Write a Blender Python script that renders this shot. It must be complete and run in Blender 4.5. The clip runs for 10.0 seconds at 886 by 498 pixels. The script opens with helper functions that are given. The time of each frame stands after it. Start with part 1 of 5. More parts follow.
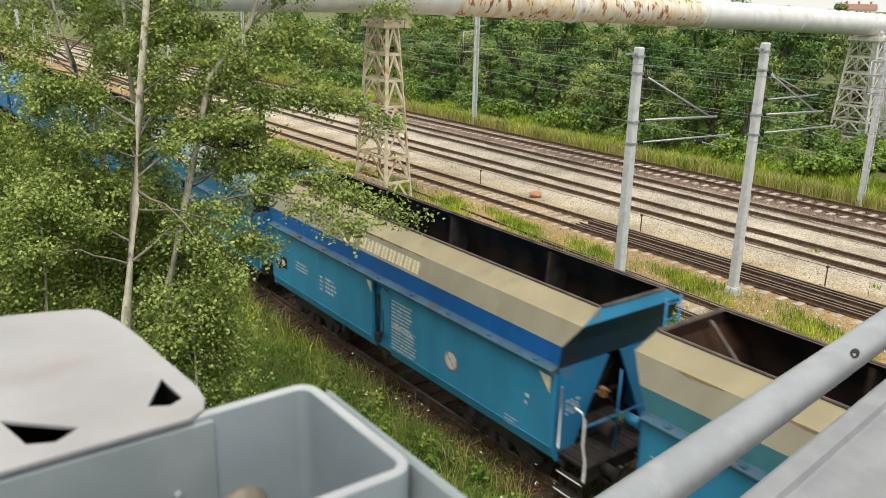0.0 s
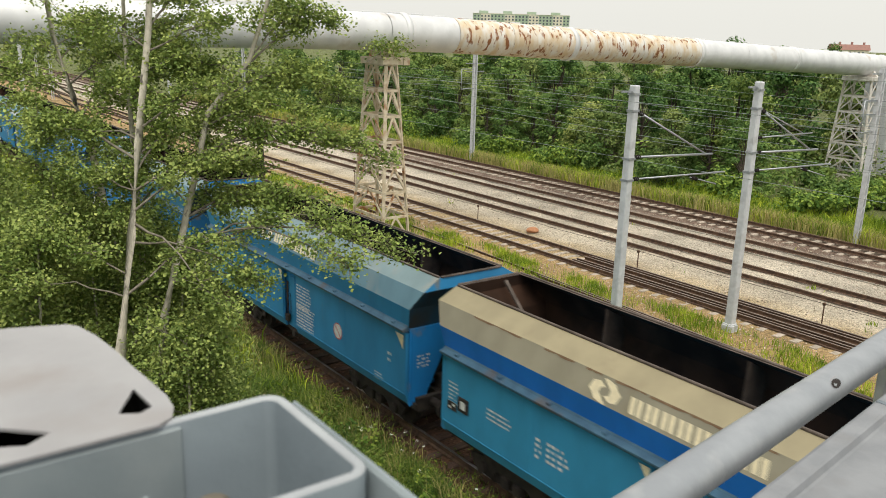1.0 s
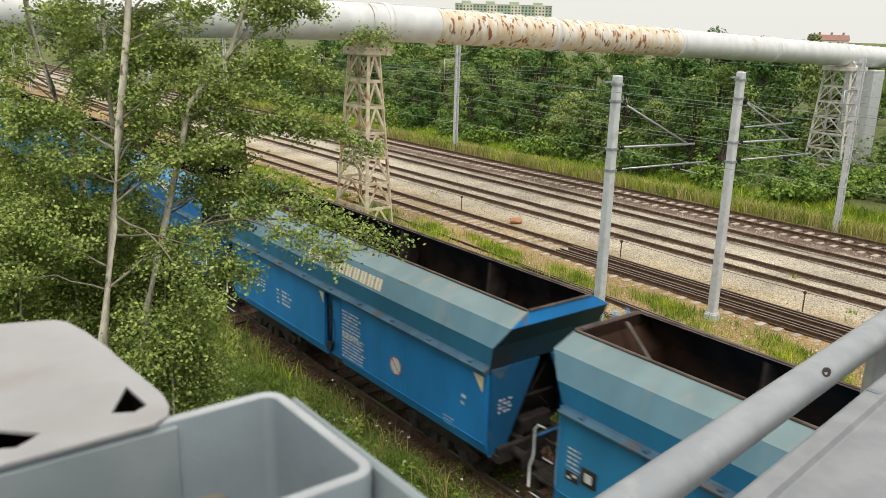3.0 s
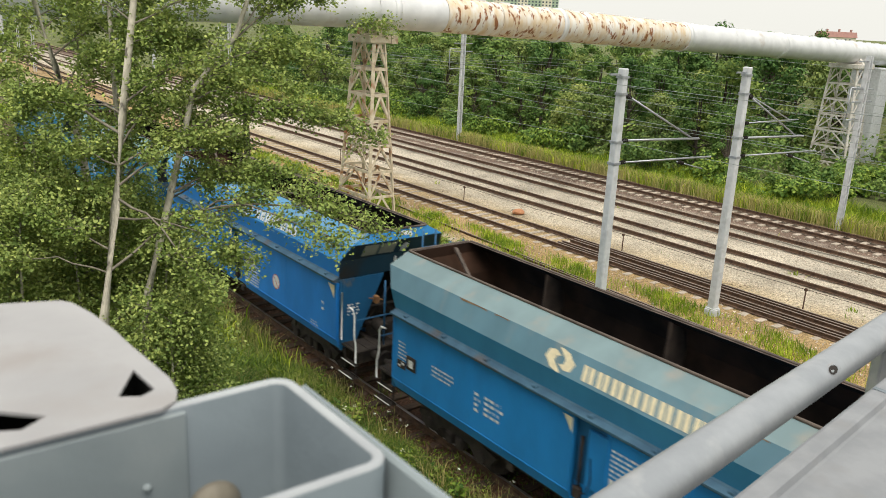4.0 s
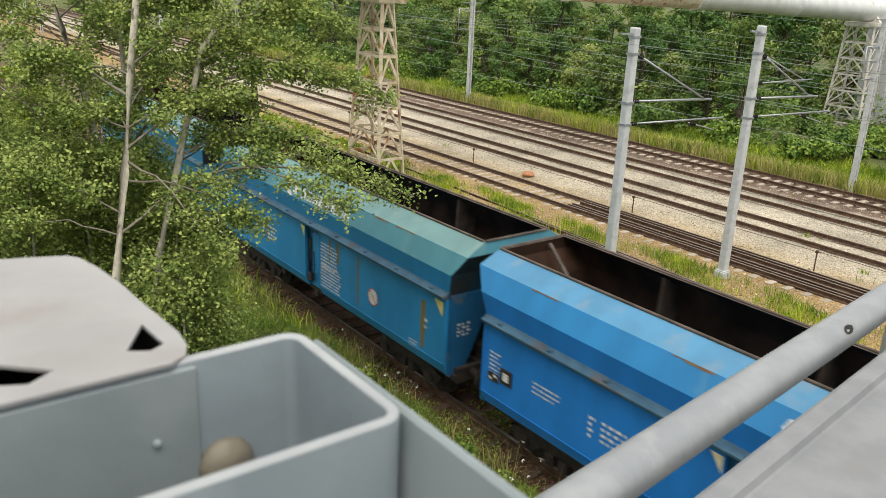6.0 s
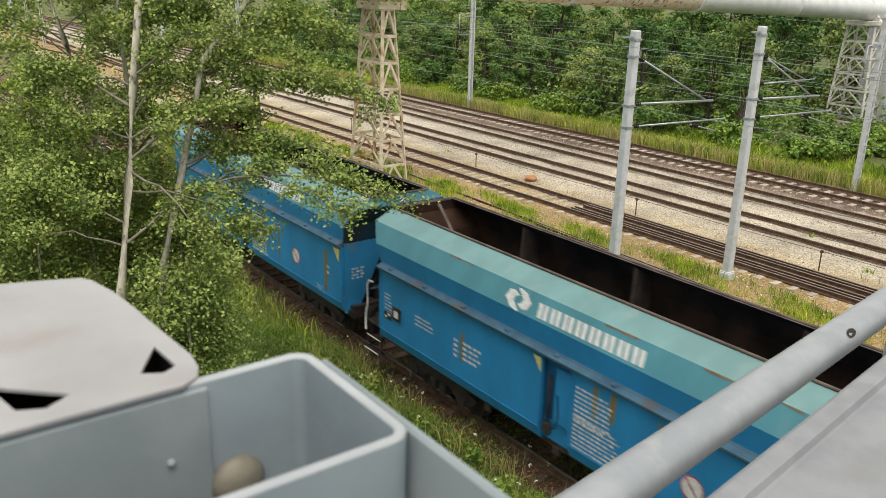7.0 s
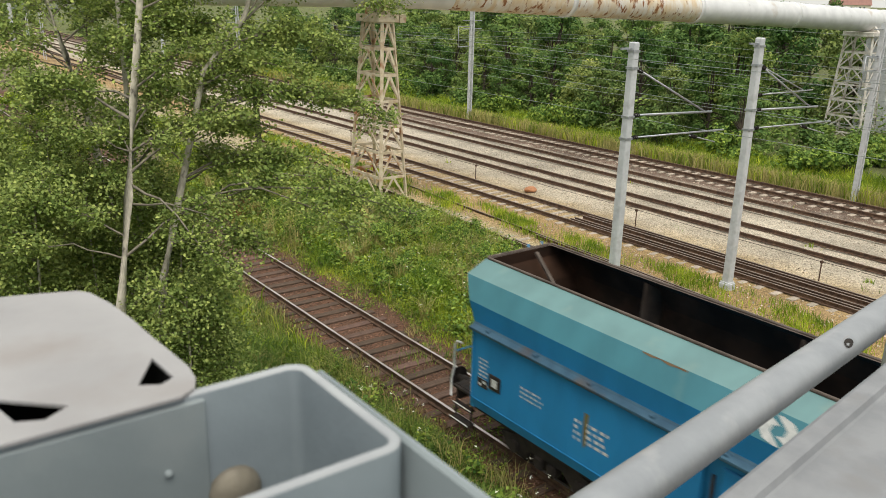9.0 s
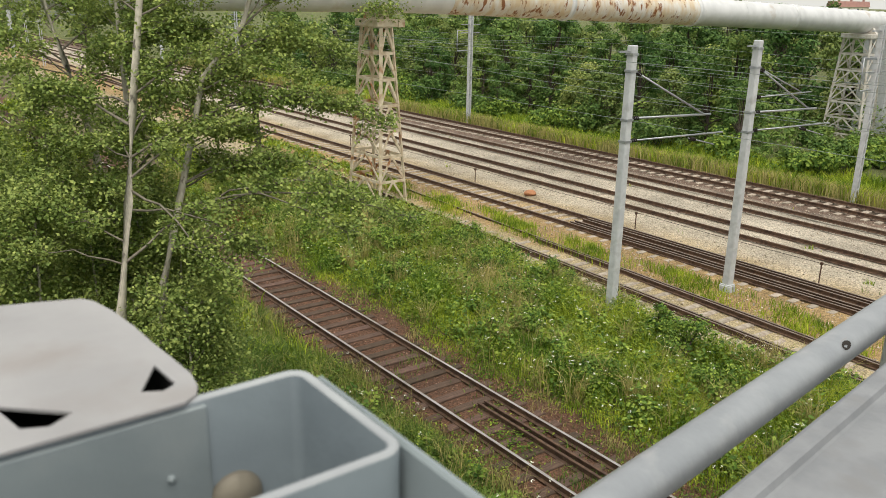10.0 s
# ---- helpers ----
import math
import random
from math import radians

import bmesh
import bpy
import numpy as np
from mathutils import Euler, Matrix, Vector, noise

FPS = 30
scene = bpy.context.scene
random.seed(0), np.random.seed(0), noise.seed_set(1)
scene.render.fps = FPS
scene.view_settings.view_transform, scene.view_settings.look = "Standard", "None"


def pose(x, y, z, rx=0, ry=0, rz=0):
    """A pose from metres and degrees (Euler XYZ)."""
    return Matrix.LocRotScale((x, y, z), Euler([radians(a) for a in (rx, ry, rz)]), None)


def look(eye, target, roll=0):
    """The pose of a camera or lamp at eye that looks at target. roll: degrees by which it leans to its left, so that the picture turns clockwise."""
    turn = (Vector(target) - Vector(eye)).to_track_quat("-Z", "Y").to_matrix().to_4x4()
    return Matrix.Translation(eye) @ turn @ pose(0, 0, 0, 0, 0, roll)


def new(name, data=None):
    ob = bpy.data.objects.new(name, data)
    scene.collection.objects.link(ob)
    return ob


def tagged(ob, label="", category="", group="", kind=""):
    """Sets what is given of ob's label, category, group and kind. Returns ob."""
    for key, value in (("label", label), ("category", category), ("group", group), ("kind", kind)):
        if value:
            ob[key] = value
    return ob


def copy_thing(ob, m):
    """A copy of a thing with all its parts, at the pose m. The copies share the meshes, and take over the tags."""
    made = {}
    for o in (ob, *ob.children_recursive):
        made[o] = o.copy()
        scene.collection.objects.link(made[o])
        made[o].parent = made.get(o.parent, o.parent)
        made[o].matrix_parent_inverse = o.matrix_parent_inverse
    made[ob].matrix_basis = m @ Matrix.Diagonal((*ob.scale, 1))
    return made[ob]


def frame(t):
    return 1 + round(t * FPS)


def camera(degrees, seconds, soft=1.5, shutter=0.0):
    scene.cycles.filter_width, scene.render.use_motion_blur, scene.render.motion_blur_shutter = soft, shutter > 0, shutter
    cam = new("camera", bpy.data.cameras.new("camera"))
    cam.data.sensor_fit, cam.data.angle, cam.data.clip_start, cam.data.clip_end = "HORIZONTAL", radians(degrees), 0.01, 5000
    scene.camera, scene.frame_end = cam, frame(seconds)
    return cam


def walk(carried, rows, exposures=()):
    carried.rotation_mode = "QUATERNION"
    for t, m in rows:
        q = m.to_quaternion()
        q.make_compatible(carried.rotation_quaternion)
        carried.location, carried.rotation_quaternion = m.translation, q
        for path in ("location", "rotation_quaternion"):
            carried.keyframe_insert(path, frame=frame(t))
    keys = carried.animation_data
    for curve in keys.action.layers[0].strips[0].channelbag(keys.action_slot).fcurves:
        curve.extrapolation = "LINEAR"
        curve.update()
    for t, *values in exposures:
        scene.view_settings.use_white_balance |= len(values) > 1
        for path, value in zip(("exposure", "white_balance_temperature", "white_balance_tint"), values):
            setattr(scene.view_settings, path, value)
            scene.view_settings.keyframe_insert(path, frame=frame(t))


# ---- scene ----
# the camera is held by hand over a bridge railing
cam = camera(57.24, 10.0, soft=0.5, shutter=0.3)
PATH = [
    (0, -11.2335, 0.0072, 9.2402, 72.883, -1.247, -36.516),
    (0.5, -11.2364, -0.0067, 9.2422, 74.482, -1.591, -36.347),
    (1, -11.2302, -0.0248, 9.2353, 75.375, -1.605, -36.594),
    (1.5, -11.2291, -0.0246, 9.2337, 75.472, -1.551, -37.434),
    (2, -11.2287, -0.0221, 9.2310, 75.419, -1.499, -37.834),
    (2.5, -11.2308, -0.0143, 9.2317, 75.160, -1.411, -37.838),
    (4, -11.2314, 0.0085, 9.2259, 74.036, -2.710, -37.386),
    (4.5, -11.2285, 0.0155, 9.2185, 73.511, -3.479, -37.105),
    (5, -11.2245, 0.0206, 9.2097, 72.016, -3.423, -37.048),
    (6.5, -11.2286, 0.0195, 9.2213, 71.229, -2.014, -36.732),
    (7, -11.2314, 0.0130, 9.2276, 71.736, -1.544, -36.790),
    (7.5, -11.2317, 0.0059, 9.2292, 72.410, -1.418, -36.850),
    (8, -11.2313, 0.0032, 9.2278, 72.440, -1.367, -36.852),
    (8.5, -11.2319, 0.0045, 9.2299, 72.496, -1.340, -36.857),
    (9, -11.2322, 0.0064, 9.2298, 72.553, -1.356, -36.845),
    (9.5, -11.2307, 0.0038, 9.2271, 72.687, -1.315, -36.869),
    (10, -11.2351, 0.0000, 9.2339, 72.828, -1.038, -36.946),
]
walk(cam, [(t, pose(x, y, z, rx, ry, rz)) for t, x, y, z, rx, ry, rz in PATH], exposures=[(0, 1.08), (0.5, 0.96), (1, 0.9), (2.5, 0.92), (4, 1.02), (4.5, 1.27), (5, 1.04), (6.5, 1.0), (8, 0.93), (10, 0.84)])
cam.data.dof.use_dof = True
cam.data.dof.focus_distance = 20.0
cam.data.dof.aperture_fstop = 14.0
EYE = Vector((-11.235, 0.0, 9.234))

# ---- light: a bright overcast evening ----
world = bpy.data.worlds.new("overcast_sky")
scene.world = world
world.use_nodes = True
wn = world.node_tree.nodes
wl = world.node_tree.links
sky = wn.new("ShaderNodeTexSky")
sky.sky_type = "NISHITA"
sky.sun_disc = False
sky.sun_elevation = radians(66)
sky.sun_rotation = radians(206)
sky.dust_density = 5.0
sky.air_density = 1.0
veil = wn.new("ShaderNodeMix")
veil.data_type = "RGBA"
veil.inputs[0].default_value = 0.82
veil.inputs[7].default_value = (8.6, 8.5, 7.9, 1.0)
wl.new(sky.outputs[0], veil.inputs[6])
wl.new(veil.outputs[2], wn["Background"].inputs[0])
wn["Background"].inputs[1].default_value = 0.063
sun_data = bpy.data.lights.new("sun", "SUN")
sun_data.energy = 1.5
sun_data.angle = radians(50)
sun_data.color = (1.0, 0.95, 0.85)
sun = new("sun", sun_data)
sun.matrix_world = look((-30, -60, 150), (0, 0, 0))

# ---- materials ----
def mat(name, col, col2=None, scale=8.0, rough=0.7, metal=0.0, bump=0.15, bscale=60.0, stain=None, stain_scale=1.2,
        stain_at=(0.55, 0.7), stretch=(1, 1, 1), island=0.0, spec=0.4, obrand=0.0, transl=0.0, obrand2=0.0):
    """Procedural surface: two colours mixed by fine noise, larger stains, fine relief."""
    m = bpy.data.materials.new(name)
    m.use_nodes = True
    nt = m.node_tree
    n, l = nt.nodes, nt.links
    b = n["Principled BSDF"]
    tc = n.new("ShaderNodeTexCoord")
    mp = n.new("ShaderNodeMapping")
    mp.inputs["Scale"].default_value = stretch
    l.new(tc.outputs["Object"], mp.inputs[0])
    nz = n.new("ShaderNodeTexNoise")
    nz.inputs["Scale"].default_value = scale
    nz.inputs["Detail"].default_value = 6
    l.new(mp.outputs[0], nz.inputs["Vector"])
    mix = n.new("ShaderNodeMix")
    mix.data_type = "RGBA"
    c2 = col2 or tuple(c * 0.75 for c in col)
    mix.inputs[6].default_value = (*col, 1)
    mix.inputs[7].default_value = (*c2, 1)
    rp = n.new("ShaderNodeMapRange")
    rp.inputs[1].default_value, rp.inputs[2].default_value = 0.38, 0.62
    l.new(nz.outputs[0], rp.inputs[0])
    l.new(rp.outputs[0], mix.inputs[0])
    out = mix.outputs[2]
    if stain:
        sn = n.new("ShaderNodeTexNoise")
        sn.inputs["Scale"].default_value = stain_scale
        sn.inputs["Detail"].default_value = 5
        l.new(mp.outputs[0], sn.inputs["Vector"])
        sr = n.new("ShaderNodeMapRange")
        sr.inputs[1].default_value, sr.inputs[2].default_value = stain_at
        l.new(sn.outputs[0], sr.inputs[0])
        sm = n.new("ShaderNodeMix")
        sm.data_type = "RGBA"
        l.new(sr.outputs[0], sm.inputs[0])
        l.new(out, sm.inputs[6])
        sm.inputs[7].default_value = (*stain, 1)
        out = sm.outputs[2]
    if island or obrand:
        hs = n.new("ShaderNodeHueSaturation")
        if island:
            g = n.new("ShaderNodeNewGeometry")
            src = g.outputs["Random Per Island"]
        else:
            g = n.new("ShaderNodeObjectInfo")
            src = g.outputs["Random"]
        k = island or obrand
        vr = n.new("ShaderNodeMapRange")
        vr.inputs[3].default_value, vr.inputs[4].default_value = 1 - k, 1 + k
        l.new(src, vr.inputs[0])
        l.new(vr.outputs[0], hs.inputs["Value"])
        hr = n.new("ShaderNodeMapRange")
        hr.inputs[3].default_value, hr.inputs[4].default_value = 0.5 + 0.05 * k, 0.5 - 0.05 * k
        l.new(src, hr.inputs[0])
        l.new(hr.outputs[0], hs.inputs["Hue"])
        l.new(out, hs.inputs["Color"])
        out = hs.outputs[0]
    if obrand2:
        oi = n.new("ShaderNodeObjectInfo")
        h2 = n.new("ShaderNodeHueSaturation")
        for lo, hi, sock in ((1 - obrand2, 1 + obrand2, "Value"), (0.5 + 0.06 * obrand2, 0.5 - 0.09 * obrand2, "Hue")):
            vr2 = n.new("ShaderNodeMapRange")
            vr2.inputs[3].default_value, vr2.inputs[4].default_value = lo, hi
            l.new(oi.outputs["Random"], vr2.inputs[0])
            l.new(vr2.outputs[0], h2.inputs[sock])
        l.new(out, h2.inputs["Color"])
        out = h2.outputs[0]
    l.new(out, b.inputs["Base Color"])
    b.inputs["Roughness"].default_value = rough
    b.inputs["Metallic"].default_value = metal
    b.inputs["Specular IOR Level"].default_value = spec
    if transl:
        tb = n.new("ShaderNodeBsdfTranslucent")
        l.new(out, tb.inputs[0])
        ms = n.new("ShaderNodeMixShader")
        ms.inputs[0].default_value = transl
        l.new(b.outputs[0], ms.inputs[1])
        l.new(tb.outputs[0], ms.inputs[2])
        l.new(ms.outputs[0], n["Material Output"].inputs[0])
    if bump:
        bn = n.new("ShaderNodeTexNoise")
        bn.inputs["Scale"].default_value = bscale
        bn.inputs["Detail"].default_value = 4
        l.new(tc.outputs["Object"], bn.inputs["Vector"])
        bp = n.new("ShaderNodeBump")
        bp.inputs["Strength"].default_value = bump
        bp.inputs["Distance"].default_value = 0.02
        l.new(bn.outputs[0], bp.inputs["Height"])
        l.new(bp.outputs[0], b.inputs["Normal"])
    return m


M_RAIL = mat("rail_rust", (0.075, 0.045, 0.032), (0.14, 0.085, 0.055), 6, 0.75, 0.2, 0.2, 40)
M_RAILTOP = mat("rail_running_steel", (0.62, 0.60, 0.58), (0.42, 0.38, 0.35), 3, 0.28, 0.9, 0.03, 30, stretch=(6, 0.3, 1))
M_RAILDULL = mat("dull_worn_rail_head", (0.25, 0.20, 0.165), (0.16, 0.12, 0.095), 3, 0.5, 0.4, 0.05, 30)
M_SLEEPER = mat("weathered_tie_wood", (0.13, 0.083, 0.06), (0.068, 0.045, 0.034), 5, 0.9, 0, 0.5, 30, stretch=(0.6, 6, 6), obrand=0.3)
M_CONC_TIE = mat("dusty_concrete_tie", (0.46, 0.40, 0.33), (0.3, 0.25, 0.2), 6, 0.9, 0, 0.2, 40, obrand=0.15)
M_CONC = mat("pale_concrete", (0.56, 0.58, 0.60), (0.48, 0.50, 0.52), 5, 0.85, 0, 0.15, 50, stain=(0.44, 0.45, 0.46), stain_scale=2.5)
M_GALV = mat("galvanised_steel", (0.385, 0.405, 0.43), (0.325, 0.345, 0.37), 14, 0.42, 0.55, 0.04, 90, stain=(0.46, 0.47, 0.48), stain_scale=9)
M_GALV_DULL = mat("dull_grey_galvanised", (0.165, 0.20, 0.222), (0.138, 0.168, 0.19), 9, 0.6, 0.15, 0.05, 60, stain=(0.195, 0.225, 0.25), stain_scale=14)
M_PALE = mat("white_dusty_plate", (0.34, 0.337, 0.343), (0.285, 0.283, 0.29), 10, 0.5, 0.0, 0.04, 70, stain=(0.255, 0.235, 0.225), stain_scale=11, stain_at=(0.5, 0.72))
M_PANEL = mat("pale_grey_panel", (0.245, 0.255, 0.27), (0.205, 0.215, 0.23), 18, 0.5, 0.1, 0.05, 60, stain=(0.21, 0.213, 0.22), stain_scale=12)
M_LINER = mat("pale_zinc_liner", (0.235, 0.275, 0.29), (0.20, 0.235, 0.25), 9, 0.65, 0.0, 0.04, 60, stain=(0.27, 0.30, 0.31), stain_scale=7)
M_ZINC = mat("matt_zinc_skylit_edge", (0.36, 0.385, 0.40), (0.31, 0.33, 0.35), 20, 0.65, 0.0, 0.06, 90)
# rubber of the brake hoses, and the painted shade inside the cap plate's cut-outs
M_BLACK = mat("black_rubber_and_hole_shade", (0.004, 0.004, 0.005), (0.008, 0.008, 0.008), 10, 0.8)
M_BOLT = mat("dull_brass_bolt", (0.20, 0.18, 0.14), (0.15, 0.135, 0.11), 30, 0.6, 0.2)
M_PIPE = mat("white_pipe_cladding", (0.70, 0.71, 0.72), (0.60, 0.61, 0.62), 1.2, 0.5, 0.1, 0.05, 20, stain=(0.5, 0.45, 0.4), stain_scale=0.9, stain_at=(0.64, 0.8))
M_PIPE_RUST = mat("rusting_pipe_cladding", (0.70, 0.68, 0.64), (0.62, 0.50, 0.34), 1.8, 0.6, 0.1, 0.1, 20, stain=(0.25, 0.105, 0.04), stain_scale=3.0, stain_at=(0.56, 0.64), stretch=(1.3, 1, 0.6))
M_TOWER = mat("flaking_cream_paint", (0.64, 0.57, 0.44), (0.50, 0.41, 0.29), 3, 0.75, 0.0, 0.2, 30, stain=(0.30, 0.125, 0.045), stain_scale=1.1, stain_at=(0.55, 0.66))
M_TOWER2 = mat("white_tower_paint", (0.66, 0.64, 0.60), (0.52, 0.48, 0.43), 3, 0.75, 0.0, 0.2, 30, stain=(0.35, 0.24, 0.16), stain_scale=0.9, stain_at=(0.62, 0.75))
M_WIRE = mat("oxidised_wire", (0.30, 0.34, 0.32), (0.24, 0.28, 0.26), 3, 0.6, 0.3, 0)
M_DARKWIRE = mat("dark_wire", (0.07, 0.06, 0.055), (0.1, 0.08, 0.07), 3, 0.7, 0.3, 0)
M_BARK = mat("pale_poplar_bark", (0.46, 0.43, 0.35), (0.34, 0.32, 0.26), 12, 0.9, 0, 0.4, 40, stain=(0.10, 0.09, 0.075), stain_scale=6, stain_at=(0.6, 0.68), stretch=(1, 1, 0.5))
M_LIMB = mat("grey_limb_bark", (0.21, 0.19, 0.15), (0.13, 0.115, 0.09), 12, 0.9, 0, 0.3, 40)
M_DARKBARK = mat("dark_bark", (0.10, 0.08, 0.06), (0.06, 0.05, 0.04), 10, 0.95, 0, 0.5, 30)
M_LEAF = mat("poplar_leaf", (0.185, 0.26, 0.064), (0.32, 0.395, 0.118), 2.0, 0.6, 0, 0, island=0.4, transl=0.25, spec=0.12)
M_LEAF2 = mat("shrub_leaf", (0.11, 0.20, 0.03), (0.20, 0.30, 0.05), 1.2, 0.55, 0, 0, island=0.6, transl=0.18, spec=0.2)
M_LEAF_FAR = mat("acacia_leaf", (0.095, 0.18, 0.042), (0.18, 0.285, 0.068), 0.25, 0.6, 0, 0, island=0.45, transl=0.2, obrand2=0.3, spec=0.2)
M_LEAF_FAR2 = mat("willow_leaf", (0.16, 0.23, 0.06), (0.245, 0.315, 0.095), 0.3, 0.6, 0, 0, island=0.45, transl=0.2, obrand2=0.3, spec=0.2)
M_GRASS = mat("green_grass", (0.115, 0.22, 0.018), (0.39, 0.485, 0.048), 0.5, 0.6, 0, 0, island=0.45, transl=0.22, spec=0.2)
M_GRASS_DARK = mat("lush_grass", (0.09, 0.165, 0.03), (0.20, 0.28, 0.055), 0.6, 0.6, 0, 0, island=0.45, transl=0.22, spec=0.2)
M_MEADOW = mat("yellow_green_leaf", (0.20, 0.31, 0.025), (0.36, 0.46, 0.05), 0.8, 0.6, 0, 0, island=0.4, transl=0.3, spec=0.12)
M_WEED = mat("weed_leaf", (0.10, 0.175, 0.022), (0.215, 0.30, 0.042), 1.0, 0.55, 0, 0, island=0.6, transl=0.3, spec=0.2)
M_STRAW = mat("dry_straw_grass", (0.44, 0.39, 0.15), (0.34, 0.33, 0.11), 0.6, 0.7, 0, 0, island=0.35, transl=0.3)
M_FLOWER = mat("white_umbel", (0.78, 0.78, 0.70), (0.65, 0.67, 0.55), 5, 0.8, 0, 0)
M_DOCK = mat("rust_red_seedhead", (0.16, 0.05, 0.03), (0.22, 0.08, 0.04), 5, 0.9, 0, 0, island=0.3)
M_WITHER = mat("withered_brown_weed", (0.12, 0.085, 0.04), (0.2, 0.14, 0.06), 5, 0.9, 0, 0, island=0.4)
M_STONE = mat("orange_sandstone", (0.46, 0.22, 0.11), (0.36, 0.17, 0.09), 6, 0.9, 0, 0.5, 15)
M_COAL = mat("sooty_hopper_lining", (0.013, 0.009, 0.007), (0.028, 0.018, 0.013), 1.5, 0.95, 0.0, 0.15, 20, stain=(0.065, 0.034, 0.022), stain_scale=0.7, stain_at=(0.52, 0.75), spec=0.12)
M_GUSSET = mat("rusty_brown_stiffener", (0.032, 0.023, 0.018), (0.055, 0.04, 0.03), 4, 0.9, 0, 0.2, 30, spec=0.2)
M_LEVER = mat("rust_orange_lever", (0.24, 0.12, 0.04), (0.16, 0.08, 0.04), 8, 0.7)
M_RIM = mat("rusty_hopper_rim", (0.07, 0.055, 0.046), (0.125, 0.10, 0.085), 2.5, 0.8, 0.2, 0.2, 30)
M_UNDER = mat("grimy_underframe_and_opening_shade", (0.02, 0.017, 0.016), (0.04, 0.032, 0.027), 5, 0.85, 0.2, 0.2, 30)
M_WHITE = mat("white_marking_paint", (0.66, 0.67, 0.67), (0.5, 0.52, 0.53), 12, 0.6, 0, 0)
M_CREAM = mat("cream_marking_paint", (0.74, 0.66, 0.46), (0.64, 0.57, 0.4), 12, 0.6, 0, 0)
M_YELLOW = mat("yellow_marking_paint", (0.70, 0.62, 0.22), (0.6, 0.52, 0.18), 12, 0.6, 0, 0)
M_RED = mat("red_marking_paint", (0.5, 0.06, 0.05), None, 12, 0.6, 0, 0)
M_LEDGE = mat("dusty_blue_grey_ledge", (0.055, 0.125, 0.19), (0.038, 0.09, 0.145), 3, 0.6, 0.1, 0.1, 30, stain=(0.10, 0.075, 0.06), stain_scale=0.8, stain_at=(0.6, 0.7))
M_GREYPAINT = mat("grey_paint", (0.32, 0.34, 0.35), (0.25, 0.27, 0.28), 6, 0.6, 0.1)
M_FLAT_GREEN = mat("mint_green_render", (0.36, 0.45, 0.34), (0.32, 0.41, 0.31), 0.3, 0.9, 0, 0)
M_FLAT_PALE = mat("cream_render", (0.66, 0.64, 0.52), (0.6, 0.58, 0.48), 0.3, 0.9, 0, 0)
M_GLASSY = mat("dark_window_glass", (0.07, 0.09, 0.11), (0.11, 0.13, 0.15), 0.2, 0.15, 0, 0)
M_ROOF = mat("red_roof_tile", (0.36, 0.20, 0.17), (0.3, 0.17, 0.15), 0.5, 0.9, 0, 0)
M_DECK = mat("bridge_concrete", (0.38, 0.37, 0.36), (0.3, 0.3, 0.29), 2, 0.9, 0, 0.2, 20)


def paint(name, col, streak=(0.18, 0.14, 0.05), at=(0.66, 0.78)):
    """Faded wagon paint with run-down dirt."""
    return mat(name, col, tuple(c * 0.84 for c in col), 1.5, 0.5, 0.0, 0.04, 25, stain=streak, stain_scale=1.7, stain_at=at, stretch=(1, 1, 0.5))


# ---- mesh helpers ----
def part(name, bm, material, parent=None, label=""):
    me = bpy.data.meshes.new(name)
    bm.normal_update()
    bm.to_mesh(me)
    bm.free()
    for m in (material if isinstance(material, (list, tuple)) else [material]):
        me.materials.append(m)
    ob = new(name, me)
    if parent:
        ob.parent = parent
    if label:
        tagged(ob, label)
    return ob


def box(bm, lo, hi, mi=0, bevel=0.0, m=None):
    c = [(a + b) / 2 for a, b in zip(lo, hi)]
    s = [max(b - a, 1e-4) for a, b in zip(lo, hi)]
    mm = Matrix.Translation(c) @ Matrix.Diagonal((*s, 1))
    if m is not None:
        mm = m @ mm
    vs = bmesh.ops.create_cube(bm, size=1, matrix=mm)["verts"]
    fs = {f for v in vs for f in v.link_faces}
    for f in fs:
        f.material_index = mi
    if bevel:
        es = list({e for v in vs for e in v.link_edges})
        r = bmesh.ops.bevel(bm, geom=es, offset=bevel, segments=1, affect="EDGES")
        for f in r["faces"]:
            f.material_index = mi
    return vs


def bar(bm, a, b, w, h=None, mi=0, seg=0):
    """A beam of rectangular section from a to b; seg > 0 gives a round one of radius w."""
    a, b = Vector(a), Vector(b)
    d = b - a
    q = d.to_track_quat("Z", "Y").to_matrix().to_4x4()
    mm = Matrix.Translation((a + b) / 2) @ q
    if seg:
        vs = bmesh.ops.create_cone(bm, cap_ends=True, segments=seg, radius1=w, radius2=h or w, depth=d.length, matrix=mm)["verts"]
    else:
        vs = bmesh.ops.create_cube(bm, size=1, matrix=mm @ Matrix.Diagonal((w, h or w, d.length, 1)))["verts"]
    for f in {f for v in vs for f in v.link_faces}:
        f.material_index = mi
        if seg:
            f.smooth = len(f.verts) == 4
    return vs


